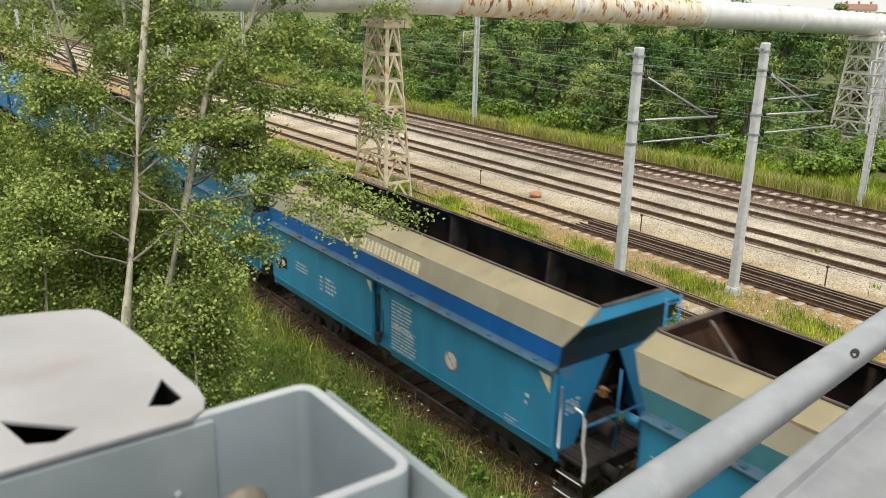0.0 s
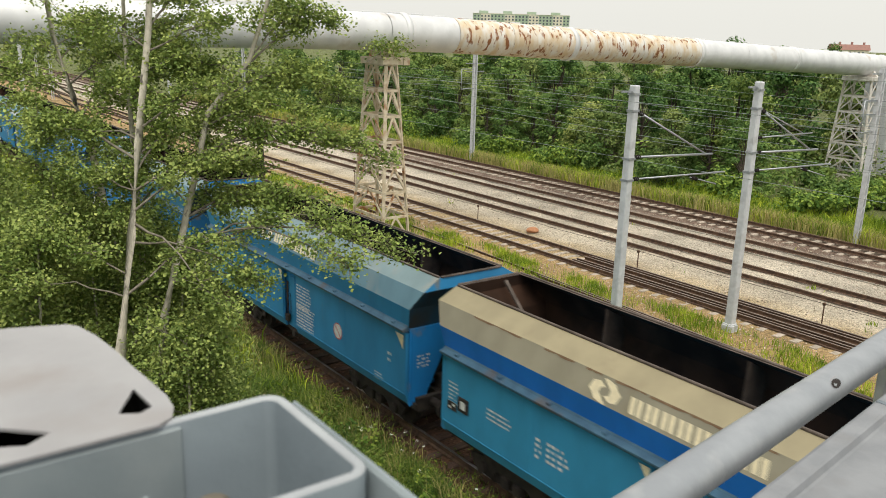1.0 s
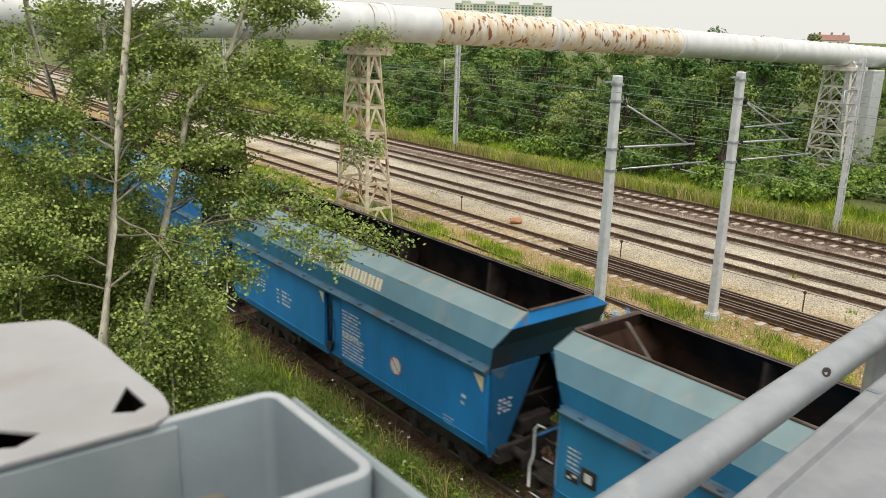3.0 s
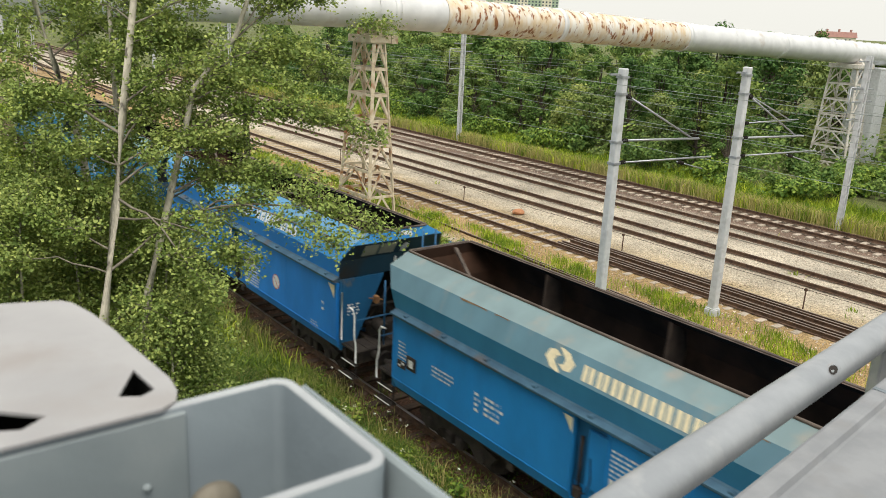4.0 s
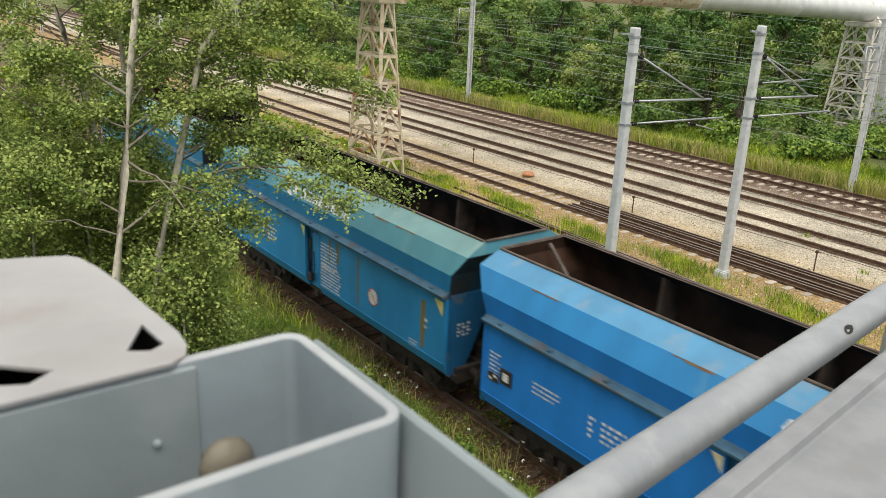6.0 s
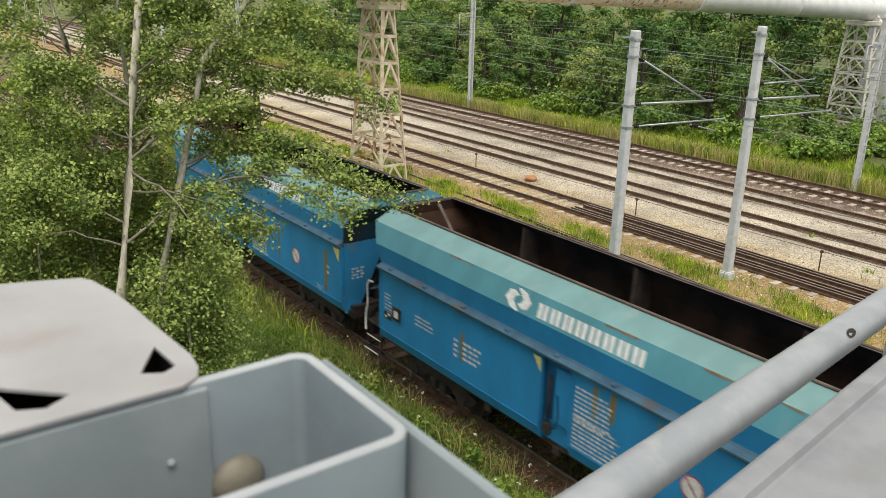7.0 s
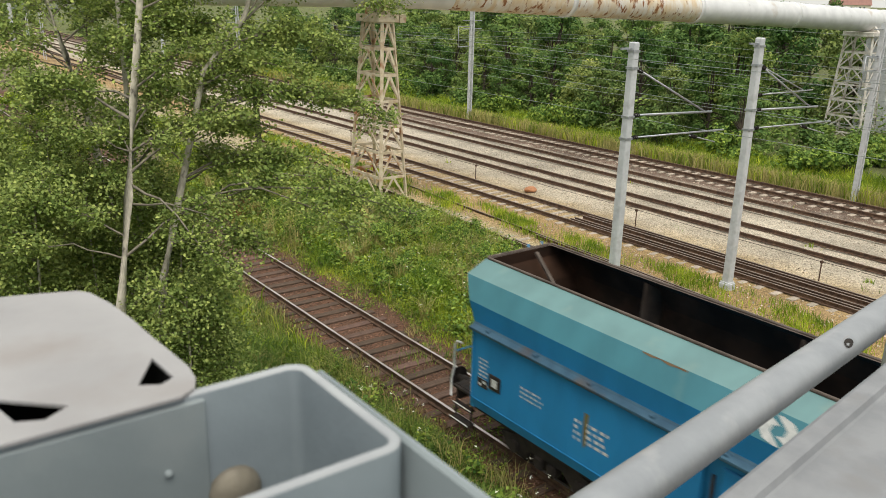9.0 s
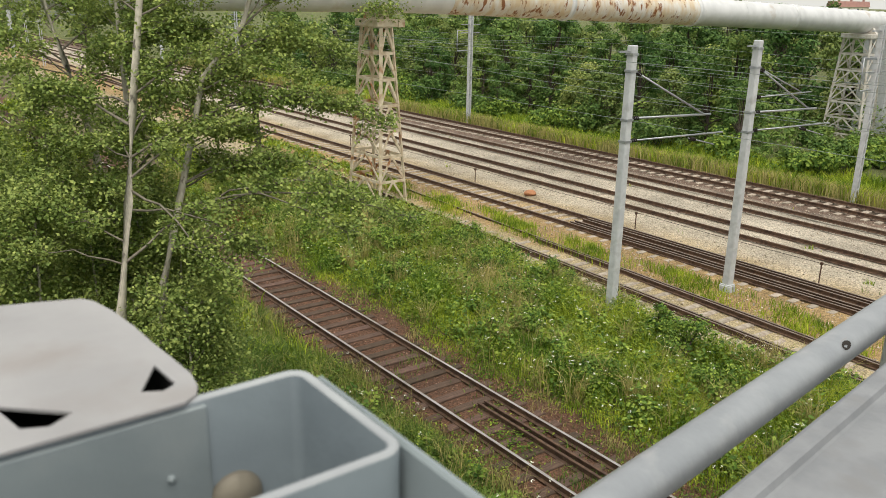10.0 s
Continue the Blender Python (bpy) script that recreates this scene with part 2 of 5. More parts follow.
def tube(bm, pts, rads, seg=8, mi=0, caps=True):
    """A smooth tube along points with a radius at each."""
    pts = [Vector(p) for p in pts]
    rings = []
    for i, p in enumerate(pts):
        d = (pts[min(i + 1, len(pts) - 1)] - pts[max(i - 1, 0)]).normalized()
        ref = Vector((0, 0, 1)) if abs(d.z) < 0.9 else Vector((0, 1, 0))
        u = d.cross(ref).normalized()
        v = d.cross(u)
        r = rads[i] if isinstance(rads, (list, tuple)) else rads
        rings.append([bm.verts.new(p + (u * math.cos(k * 2 * math.pi / seg) + v * math.sin(k * 2 * math.pi / seg)) * r) for k in range(seg)])
    for a, b in zip(rings, rings[1:]):
        for k in range(seg):
            f = bm.faces.new((a[k], b[k], b[(k + 1) % seg], a[(k + 1) % seg]))
            f.smooth = True
            f.material_index = mi
    if caps:
        for r, flip in ((rings[0], 0), (rings[-1], 1)):
            f = bm.faces.new(r if flip else r[::-1])
            f.material_index = mi


def prism(bm, poly, axis, lo, hi, mi=0):
    """A polygon pulled along an axis ('x', 'y' or 'z')."""
    def put(p, d):
        return {"x": (d, p[0], p[1]), "y": (p[0], d, p[1]), "z": (p[0], p[1], d)}[axis]
    a = [bm.verts.new(put(p, lo)) for p in poly]
    b = [bm.verts.new(put(p, hi)) for p in poly]
    fs = [bm.faces.new(a), bm.faces.new(b[::-1])]
    for i in range(len(poly)):
        j = (i + 1) % len(poly)
        fs.append(bm.faces.new((a[j], a[i], b[i], b[j])))
    for f in fs:
        f.material_index = mi
    bmesh.ops.recalc_face_normals(bm, faces=fs)


def fast_mesh(name, verts, loops, sizes, material, parent=None, smooth=False):
    """A mesh from arrays: vertices, the corner indices and the corner count of each face."""
    me = bpy.data.meshes.new(name)
    me.vertices.add(len(verts))
    me.vertices.foreach_set("co", np.asarray(verts, np.float32).ravel())
    me.loops.add(len(loops))
    me.loops.foreach_set("vertex_index", np.asarray(loops, np.int32))
    me.polygons.add(len(sizes))
    starts = np.r_[0, np.cumsum(sizes)[:-1]]
    me.polygons.foreach_set("loop_start", starts.astype(np.int32))
    me.polygons.foreach_set("loop_total", np.asarray(sizes, np.int32))
    me.materials.append(material)
    me.update(calc_edges=True)
    me.validate()
    ob = new(name, me)
    if parent:
        ob.parent = parent
    return ob


RNG = np.random.default_rng(7)


def blades(name, base, height, width, material, lean=0.35, parent=None):
    """Grass: bent tapering blades at the given foot points."""
    n = len(base)
    ang = RNG.uniform(0, 2 * np.pi, n)
    side = np.stack([np.cos(ang), np.sin(ang), 0 * ang], 1) * (width * RNG.uniform(0.6, 1.3, n))[:, None] * 0.5
    la = RNG.uniform(0, 2 * np.pi, n)
    ld = np.stack([np.cos(la), np.sin(la), 0 * la], 1)
    h = height * RNG.uniform(0.45, 1.15, n)
    k = RNG.uniform(0.2, 1.0, n) * lean
    mid = base + ld * (k * h * 0.35)[:, None] + np.c_[0 * h, 0 * h, h * 0.6]
    tip = base + ld * (k * h * 1.3)[:, None] + np.c_[0 * h, 0 * h, h * (1 - 0.3 * k)]
    v = np.stack([base - side, base + side, mid + side * 0.8, mid - side * 0.8, tip], 1).reshape(-1, 3)
    i = np.arange(n)[:, None] * 5
    loops = np.concatenate([i + [0, 1, 2, 3], i + [3, 2, 4]], 1).ravel()
    sizes = np.tile([4, 3], n)
    return fast_mesh(name, v, loops, sizes, material, parent)


def leaves(name, centre, size, material, parent=None, droop=0.5, long=1.15, out=None):
    """Single leaves, folded along the midrib, at the given places."""
    n = len(centre)
    nrm = RNG.normal(size=(n, 3))
    nrm[:, 2] = np.abs(nrm[:, 2]) + droop
    if out is not None:  # leaves face away from the middle of their clump
        nrm = nrm * 0.45 + out / (np.linalg.norm(out, axis=1)[:, None] + 1e-6)
    nrm /= np.linalg.norm(nrm, axis=1)[:, None]
    t = np.cross(nrm, RNG.normal(size=(n, 3)))
    t /= np.linalg.norm(t, axis=1)[:, None]
    b = np.cross(nrm, t)
    s = (size * RNG.uniform(0.6, 1.25, n))[:, None]
    base, tip = centre - t * s * 0.5 * long, centre + t * s * 0.5 * long
    l1 = centre + b * s * 0.46 + nrm * s * 0.12 - t * s * 0.1
    r1 = centre - b * s * 0.46 + nrm * s * 0.12 - t * s * 0.1
    v = np.stack([base, r1, tip, l1], 1).reshape(-1, 3)
    i = np.arange(n)[:, None] * 4
    loops = np.concatenate([i + [0, 1, 2], i + [0, 2, 3]], 1).ravel()
    return fast_mesh(name, v, loops, np.full(2 * n, 3), material, parent)


def thing(name, label, category, group="", at=(0, 0, 0)):
    ob = new(name)
    ob.location = at
    ob.empty_display_size = 0.2
    return tagged(ob, label, category, group)


# ---- ground ----
def ground_height(x, y):
    """Low relief: the soil swells between the tracks and falls slightly off beyond them."""
    z = np.full_like(x, -0.21)
    w = np.clip((x - 1.9) / 1.0, 0, 1) * np.clip((8.3 - x) / 1.0, 0, 1)
    z += 0.12 * w
    z -= 0.35 * np.clip((-2.2 - x) / 3.0, 0, 1)
    z += 0.10 * np.clip((x - 10.6) / 0.5, 0, 1) * np.clip((12.9 - x) / 0.6, 0, 1)
    z -= 0.6 * np.clip((x - 29.3) / 3.0, 0, 1)
    return z + 0.03 * np.sin(x * 2.1 + 0.4 * y) * np.sin(y * 1.3) * np.clip(np.abs(x) - 1.6, 0, 1)


def build_ground():
    xs = np.unique(np.r_[-3000, -800, -300, -120, -60, np.arange(-40, 48, 0.35), 60, 120, 300, 800, 3000])
    ys = np.unique(np.r_[-3000, -800, -200, -60, -20, np.arange(-8, 120, 0.7), 160, 240, 400, 800, 3000])
    X, Y = np.meshgrid(xs, ys)
    Z = ground_height(X, Y) + RNG.uniform(-0.012, 0.012, X.shape)
    v = np.stack([X, Y, Z], -1).reshape(-1, 3)
    nx, ny = len(xs), len(ys)
    j, i = np.meshgrid(np.arange(nx - 1), np.arange(ny - 1))
    a = (i * nx + j).ravel()
    loops = np.stack([a, a + 1, a + nx + 1, a + nx], 1).ravel()
    m = bpy.data.materials.new("railway_ground")
    m.use_nodes = True
    n, l = m.node_tree.nodes, m.node_tree.links
    b = n["Principled BSDF"]
    tc = n.new("ShaderNodeTexCoord")
    wob = n.new("ShaderNodeTexNoise")
    wob.inputs["Scale"].default_value = 0.9
    wob.inputs["Detail"].default_value = 5
    l.new(tc.outputs["Object"], wob.inputs["Vector"])
    sep = n.new("ShaderNodeSeparateXYZ")
    l.new(tc.outputs["Object"], sep.inputs[0])
    add = n.new("ShaderNodeMath")
    add.operation = "MULTIPLY_ADD"
    l.new(wob.outputs[0], add.inputs[0])
    add.inputs[1].default_value = 1.6
    l.new(sep.outputs[0], add.inputs[2])
    rng = n.new("ShaderNodeMapRange")
    rng.inputs[1].default_value, rng.inputs[2].default_value = -14 + 0.8, 36 + 0.8
    l.new(add.outputs[0], rng.inputs[0])
    ramp = n.new("ShaderNodeValToRGB")
    l.new(rng.outputs[0], ramp.inputs[0])
    zones = [(-14, (0.10, 0.12, 0.04)), (-2.6, (0.085, 0.09, 0.035)), (-1.9, (0.125, 0.062, 0.035)), (1.6, (0.125, 0.062, 0.035)),
             (2.4, (0.15, 0.12, 0.065)), (7.6, (0.13, 0.12, 0.06)), (8.4, (0.42, 0.355, 0.235)), (10.5, (0.41, 0.335, 0.195)),
             (11.2, (0.37, 0.25, 0.11)), (13.3, (0.38, 0.26, 0.12)), (15.8, (0.42, 0.325, 0.19)), (17.3, (0.50, 0.44, 0.34)),
             (24.6, (0.49, 0.44, 0.36)), (25.6, (0.17, 0.115, 0.085)), (28.6, (0.15, 0.11, 0.08)), (29.4, (0.24, 0.2, 0.09)), (33, (0.12, 0.14, 0.04))]
    el = ramp.color_ramp.elements
    while len(el) < len(zones):
        el.new(0.5)
    for e, (x, c) in zip(el, zones):
        e.position = (x + 14) / 50
        e.color = (*c, 1)
    vo = n.new("ShaderNodeTexVoronoi")
    vo.inputs["Scale"].default_value = 21
    l.new(tc.outputs["Object"], vo.inputs["Vector"])
    hs = n.new("ShaderNodeHueSaturation")
    l.new(ramp.outputs[0], hs.inputs["Color"])
    sepc = n.new("ShaderNodeSeparateColor")
    l.new(vo.outputs["Color"], sepc.inputs[0])
    big = n.new("ShaderNodeTexNoise")
    big.inputs["Scale"].default_value = 0.35
    big.inputs["Detail"].default_value = 8
    l.new(tc.outputs["Object"], big.inputs["Vector"])
    v1 = n.new("ShaderNodeMapRange")
    v1.inputs[3].default_value, v1.inputs[4].default_value = 0.55, 1.32
    l.new(sepc.outputs[0], v1.inputs[0])
    v2 = n.new("ShaderNodeMapRange")
    v2.inputs[1].default_value, v2.inputs[2].default_value = 0.3, 0.7
    v2.inputs[3].default_value, v2.inputs[4].default_value = 0.72, 1.22
    l.new(big.outputs[0], v2.inputs[0])
    mu = n.new("ShaderNodeMath")
    mu.operation = "MULTIPLY"
    l.new(v1.outputs[0], mu.inputs[0])
    l.new(v2.outputs[0], mu.inputs[1])
    l.new(mu.outputs[0], hs.inputs["Value"])
    l.new(hs.outputs[0], b.inputs["Base Color"])
    b.inputs["Roughness"].default_value = 0.95
    bp = n.new("ShaderNodeBump")
    bp.inputs["Strength"].default_value = 0.9
    bp.inputs["Distance"].default_value = 0.05
    l.new(vo.outputs["Distance"], bp.inputs["Height"])
    l.new(bp.outputs[0], b.inputs["Normal"])
    g = fast_mesh("ground", v, loops, np.full(len(a), 4), m)
    tagged(g, "flat railway ground of ballast, gravel and soil", "ground", kind="structure")


build_ground()


# ---- tracks ----
RAIL = [(-0.07, -0.17), (0.07, -0.17), (0.07, -0.155), (0.012, -0.13), (0.012, -0.045), (0.036, -0.035), (0.036, -0.004), (0.03, 0.0),
        (-0.03, 0.0), (-0.036, -0.004), (-0.036, -0.035), (-0.012, -0.045), (-0.012, -0.13), (-0.07, -0.155)]


def rail(parent, x, y0, y1, top, name="rail", label="", z=0.0, head=True):
    bm = bmesh.new()
    prism(bm, [(x + a, z + b) for a, b in RAIL], "y", y0, y1, 0)
    if head:
        for f in bm.faces:
            c = f.calc_center_median()
            if c.z > z - 0.006 and abs(f.normal.y) < 0.5:
                f.material_index = 1
    return part(name, bm, [M_RAIL, top], parent, label)


def track(x, label, y0=-60, y1=420, top=M_RAIL, skew=0.0, z=0.0):
    t = thing("railway_track", label, "railway track", "tracks", (x, 0, z))
    tagged(t, kind="structure")
    for s in (-1, 1):
        rail(t, s * 0.7525, y0, y1, top)
    t.rotation_euler = (0, 0, skew)
    return t


def ties(t, material, y0, y1, step, z, length=2.5, width=0.25, name="tie"):
    bm = bmesh.new()
    box(bm, (-length / 2, -width / 2, -0.14), (length / 2, width / 2, 0), bevel=0.015)
    me = None
    y = y0
    r = random.Random(4)
    while y < y1:
        if me is None:
            ob = part(name, bm, material, t)
            me = ob.data
        else:
            ob = new(name, me)
            ob.parent = t
        ob.location = (r.uniform(-0.05, 0.05), y, z + r.uniform(-0.012, 0.008))
        ob.rotation_euler = (0, r.uniform(-0.006, 0.006), r.uniform(-0.025, 0.025))
        y += step


track_a = track(0.0, "rail track with polished running rails on old wooden ties", top=M_RAILTOP)
track_b = track(9.35, "rusty rail track with check rails in pale ballast", top=M_RAILDULL, skew=-0.045)
track_c = track(14.55, "rusty rail track on dusty concrete ties", top=M_RAILDULL)
track_d = track(19.33, "rusty rail track sunk in pale ballast")
track_e = track(23.39, "rusty rail track sunk in pale ballast", z=0.03)
track_f = track(27.23, "dark rail track on pale ties in brown ballast", z=0.05)
ties(track_a, M_SLEEPER, 2.5, 75, 0.62, -0.165)
ties(track_b, M_CONC_TIE, 5, 60, 0.65, -0.19)
ties(track_c, M_CONC_TIE, 6, 90, 0.65, -0.185, 2.4, 0.24)
ties(track_d, M_CONC_TIE, 8, 90, 0.65, -0.215, 2.3)
ties(track_f, M_CONC_TIE, 8, 150, 0.65, -0.195, 2.5, 0.26)
for s in (-0.60, 0.60):
    rail(track_b, s, 4, 23, M_RAILDULL, "check_rail")
for s in (-0.52, 0.52, -0.25, 0.25):
    rail(track_c, s, -20, 24, M_RAILDULL, "check_rail")
# spare rails lying between the near running rails
for x0 in (0.12, 0.32):
    rail(track_a, x0, -8, 13.4, M_RAIL, "spare_rail", "old rail lying between the running rails", z=-0.02)


# ---- hopper wagons ----
LB = 11.85  # length of the lower body
# near half of the hopper's outer section: x, z, overhang at the ends
PROF = [(-1.46, 2.87, 0.0), (-1.53, 3.37, 0.13), (-1.36, 3.82, 0.43), (-0.90, 4.08, 0.38)]


def hopper(parent, mats):
    """Open hopper: three facets a side, sloping end walls, a dark lining with a sloping floor."""
    bm = bmesh.new()
    h = LB / 2

    def ring(off, prof):
        near = [[bm.verts.new((x + off, s * (h + o - off), z)) for s in (-1, 1)] for x, z, o in prof]
        far = [[bm.verts.new((-x - off, s * (h + o - off), z)) for s in (-1, 1)] for x, z, o in prof]
        return near, far
    near, far = ring(0, PROF)
    n2, f2 = ring(0.07, PROF)
    for k in range(len(PROF) - 1):
        for side, flip in ((near, 0), (far, 1)):
            q = (side[k][0], side[k][1], side[k + 1][1], side[k + 1][0])
            bm.faces.new(q if flip else q[::-1]).material_index = (0, 1, 5)[k]
        for e in (0, 1):
            q = (near[k][e], far[k][e], far[k + 1][e], near[k + 1][e])
            bm.faces.new(q if e == 0 else q[::-1]).material_index = (3, 3, 6)[k]
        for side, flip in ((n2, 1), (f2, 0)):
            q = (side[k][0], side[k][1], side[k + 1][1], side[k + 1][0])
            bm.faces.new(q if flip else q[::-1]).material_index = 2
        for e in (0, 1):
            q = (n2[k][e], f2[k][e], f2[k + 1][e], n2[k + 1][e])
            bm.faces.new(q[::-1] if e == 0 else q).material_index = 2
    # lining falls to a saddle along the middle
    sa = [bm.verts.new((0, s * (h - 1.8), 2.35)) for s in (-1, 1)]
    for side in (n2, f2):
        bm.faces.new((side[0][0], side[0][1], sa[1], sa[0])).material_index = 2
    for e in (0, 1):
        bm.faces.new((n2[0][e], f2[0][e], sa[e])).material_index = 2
    for side_o, side_i in ((near, n2), (far, f2)):
        bm.faces.new((side_o[-1][0], side_o[-1][1], side_i[-1][1], side_i[-1][0])).material_index = 4
    for e in (0, 1):
        bm.faces.new((near[-1][e], far[-1][e], f2[-1][e], n2[-1][e])).material_index = 4
    return part("hopper", bm, mats, parent)


def on_facet(v, y, k=1, out=0.006):
    """A point on the side's facet k: v from 0 (below) to 1 (above)."""
    (x0, z0, _), (x1, z1, _) = PROF[k], PROF[k + 1]
    return Vector((x0 + (x1 - x0) * v - out, y, z0 + (z1 - z0) * v + out * 0.35))


def facet_poly(bm, pts):
    """A painted shape on the middle facet, from (y, v) corners."""
    vs = [bm.verts.new(on_facet(v, y)) for y, v in pts]
    f = bm.faces.new(vs)
    if f.normal.x > 0:
        f.normal_flip()


def side_rect(bm, y0, y1, z0, z1, x=-1.514, mi=0):
    vs = [bm.verts.new((x, y, z)) for y, z in ((y0, z0), (y0, z1), (y1, z1), (y1, z0))]
    f = bm.faces.new(vs)
    f.material_index = mi
    f.normal_update()
    if f.normal.x > 0:
        f.normal_flip()


def text_block(parent, r, y_left, z_top, rows, height, width, material, gap=1.6, ragged=0.3):
    """Lines of small lettering, as plain bars; y falls to the right as one reads."""
    bm = bmesh.new()
    for k in range(rows):
        z = z_top - k * height * gap
        end = y_left - width * (1 - r.uniform(0, ragged))
        y = y_left
        while y > end:
            w = min(r.uniform(0.4, 1.7) * height, y - end)
            side_rect(bm, y - w, y, z - height * 0.72, z)
            y -= w + height * r.uniform(0.3, 0.9)
    return tagged(part("lettering", bm, material, parent), kind="stuff")


def disc(bm, y, z, r0, r1, x, mi, seg=24):
    a = [(math.cos(i * 2 * math.pi / seg), math.sin(i * 2 * math.pi / seg)) for i in range(seg)]
    if r0 == 0:
        f = bm.faces.new([bm.verts.new((x, y - c * r1, z + s * r1)) for c, s in a])
        f.material_index = mi
        return
    o = [bm.verts.new((x, y - c * r1, z + s * r1)) for c, s in a]
    i_ = [bm.verts.new((x, y - c * r0, z + s * r0)) for c, s in a]
    for k in range(seg):
        j = (k + 1) % seg
        bm.faces.new((o[k], o[j], i_[j], i_[k])).material_index = mi


def handrail(parent, pts, r=0.024, material=None, name="handrail"):
    bm = bmesh.new()
    tube(bm, pts, r, 8)
    return part(name, bm, material or M_WHITE, parent, "white-painted tubular handrail")


WHEELS = []


def bogie(parent, y):
    bm = bmesh.new()
    for s in (-1, 1):
        prism(bm, [(y - 1.35, 0.62), (y - 1.15, 0.35), (y - 0.75, 0.3), (y - 0.45, 0.55), (y + 0.45, 0.55), (y + 0.75, 0.3), (y + 1.15, 0.35),
                   (y + 1.35, 0.62), (y + 0.9, 0.72), (y + 0.4, 0.92), (y - 0.4, 0.92), (y - 0.9, 0.72)], "x", s * 1.06 - 0.06, s * 1.06 + 0.06)
        for k in range(2):
            box(bm, (s * 1.06 - 0.12, y - 0.3 + k * 0.35, 0.3), (s * 1.06 + 0.12, y - 0.05 + k * 0.35, 0.56), bevel=0.03)
    box(bm, (-1.0, y - 0.22, 0.55), (1.0, y + 0.22, 0.85), bevel=0.03)
    b = part("bogie", bm, M_UNDER, parent, "grimy black four-wheel bogie")
    for dy in (-0.9, 0.9):
        bm = bmesh.new()
        for s in (-1, 1):
            tube(bm, [(s * 0.68, 0, 0), (s * 0.72, 0, 0), (s * 0.72, 0, 0), (s * 0.81, 0, 0)], [0.49, 0.49, 0.46, 0.455], 24)
            bar(bm, (s * 1.0, 0, 0), (s * 1.2, 0, 0), 0.13, seg=12)
            bar(bm, (s * 0.815, 0.0, 0.2), (s * 0.815, 0.0, -0.2), 0.03, 0.01)
        bar(bm, (-1.1, 0, 0), (1.1, 0, 0), 0.08, seg=10)
        ob = part("wheelset", bm, [M_UNDER], b)
        ob.location = (0, y + dy, 0.46)
        WHEELS.append((ob, y + dy))
    return b


def wagon(seed, label, lower, band, upper, end, mark, plat_left, plat_right, worn=False, peeling=False, mark_at=1.8, sign_at=-2.8, top=None, end_top=None):
    """A four-axle self-discharging hopper wagon; left is the end that follows."""
    r = random.Random(seed)
    w = thing("hopper_wagon", label, "freight wagon", "train of hopper wagons")
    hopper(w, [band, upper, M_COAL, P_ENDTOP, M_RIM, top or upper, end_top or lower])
    h = LB / 2
    # rim
    bm = bmesh.new()
    for s in (-1, 1):
        box(bm, (s * 0.90 - 0.03, -h - 0.36, 4.065), (s * 0.90 + 0.03, h + 0.36, 4.112), bevel=0.012)
        box(bm, (-0.865, s * (h + 0.38) - 0.03, 4.065), (0.865, s * (h + 0.38) + 0.03, 4.109), bevel=0.012)
    part("rim", bm, M_RIM, w, "dark rusty rim along the open top")
    # inner stiffeners
    for y in (-3.2, 0.35, 3.6):
        for s in (-1, 1):
            bm = bmesh.new()
            prism(bm, [(s * a, b) for a, b in ((0.84, 4.01), (1.28, 3.77), (1.4, 3.38), (1.36, 2.93), (0.75, 2.73))], "y", y - 0.03, y + 0.03)
            part("gusset", bm, M_GUSSET, w)
    for s in (-1, 1):
        bm = bmesh.new()
        bar(bm, (0.35, s * (h + 0.24), 4.02), (0.2, s * (h - 1.2), 2.87), 0.08, 0.05)
        part("brace", bm, M_RIM, w)
    # ledge along each side
    for s in (-1, 1):
        bm = bmesh.new()
        prism(bm, [(s * 1.45, 2.80), (s * 1.60, 2.80), (s * 1.62, 2.83), (s * 1.62, 2.865), (s * 1.50, 2.91), (s * 1.45, 2.97)], "y", -h, h)
        for k in range(9):
            y = -h + 0.5 + k * (LB - 1.0) / 8
            box(bm, (s * 1.53 - 0.05, y - 0.05, 2.86), (s * 1.53 + 0.05, y + 0.05, 2.93), bevel=0.01)
        part("ledge", bm, M_LEDGE, w, "dusty blue-grey folded ledge")
    # side flaps
    for s in (-1, 1):
        for y0, y1 in ((0.36, h), (-h, -0.38)):
            bm = bmesh.new()
            poly = [(s * 1.505, 2.77), (s * 1.505, 1.28), (s * 1.42, 1.02), (s * 1.36, 1.02), (s * 1.44, 1.29), (s * 1.44, 2.77)]
            prism(bm, poly, "y", y0, y1)
            box(bm, (s * 1.505 - 0.014, y0, 1.262), (s * 1.505 + 0.006, y1, 1.285))
            for e in (y0 + 0.02, y1 - 0.02):
                box(bm, (s * 1.505 - 0.02, e - 0.02, 1.29), (s * 1.505 + 0.012, e + 0.02, 2.77))
            ym = (y0 + y1) / 2
            flap = part("side_flap", bm, lower, w, "blue-painted steel discharge flap with dirt runs")
            bm = bmesh.new()
            box(bm, (s * 1.5055 - 0.004, ym - 0.014, 1.29), (s * 1.5055 + 0.004, ym + 0.014, 2.765))
            part("flap_seam", bm, lower, flap)
    # recess between the flaps with its gear
    bm = bmesh.new()
    box(bm, (-1.36, -0.40, 1.05), (1.36, 0.38, 2.8))
    box(bm, (-1.45, -0.36, 1.5), (-1.36, 0.08, 2.6), bevel=0.02)
    part("recess_panel", bm, lower, w)
    bm = bmesh.new()
    bar(bm, (-1.43, 0.22, 1.15), (-1.43, 0.22, 2.4), 0.03, seg=8)
    box(bm, (-1.49, 0.14, 1.2), (-1.39, 0.31, 1.42), bevel=0.02)
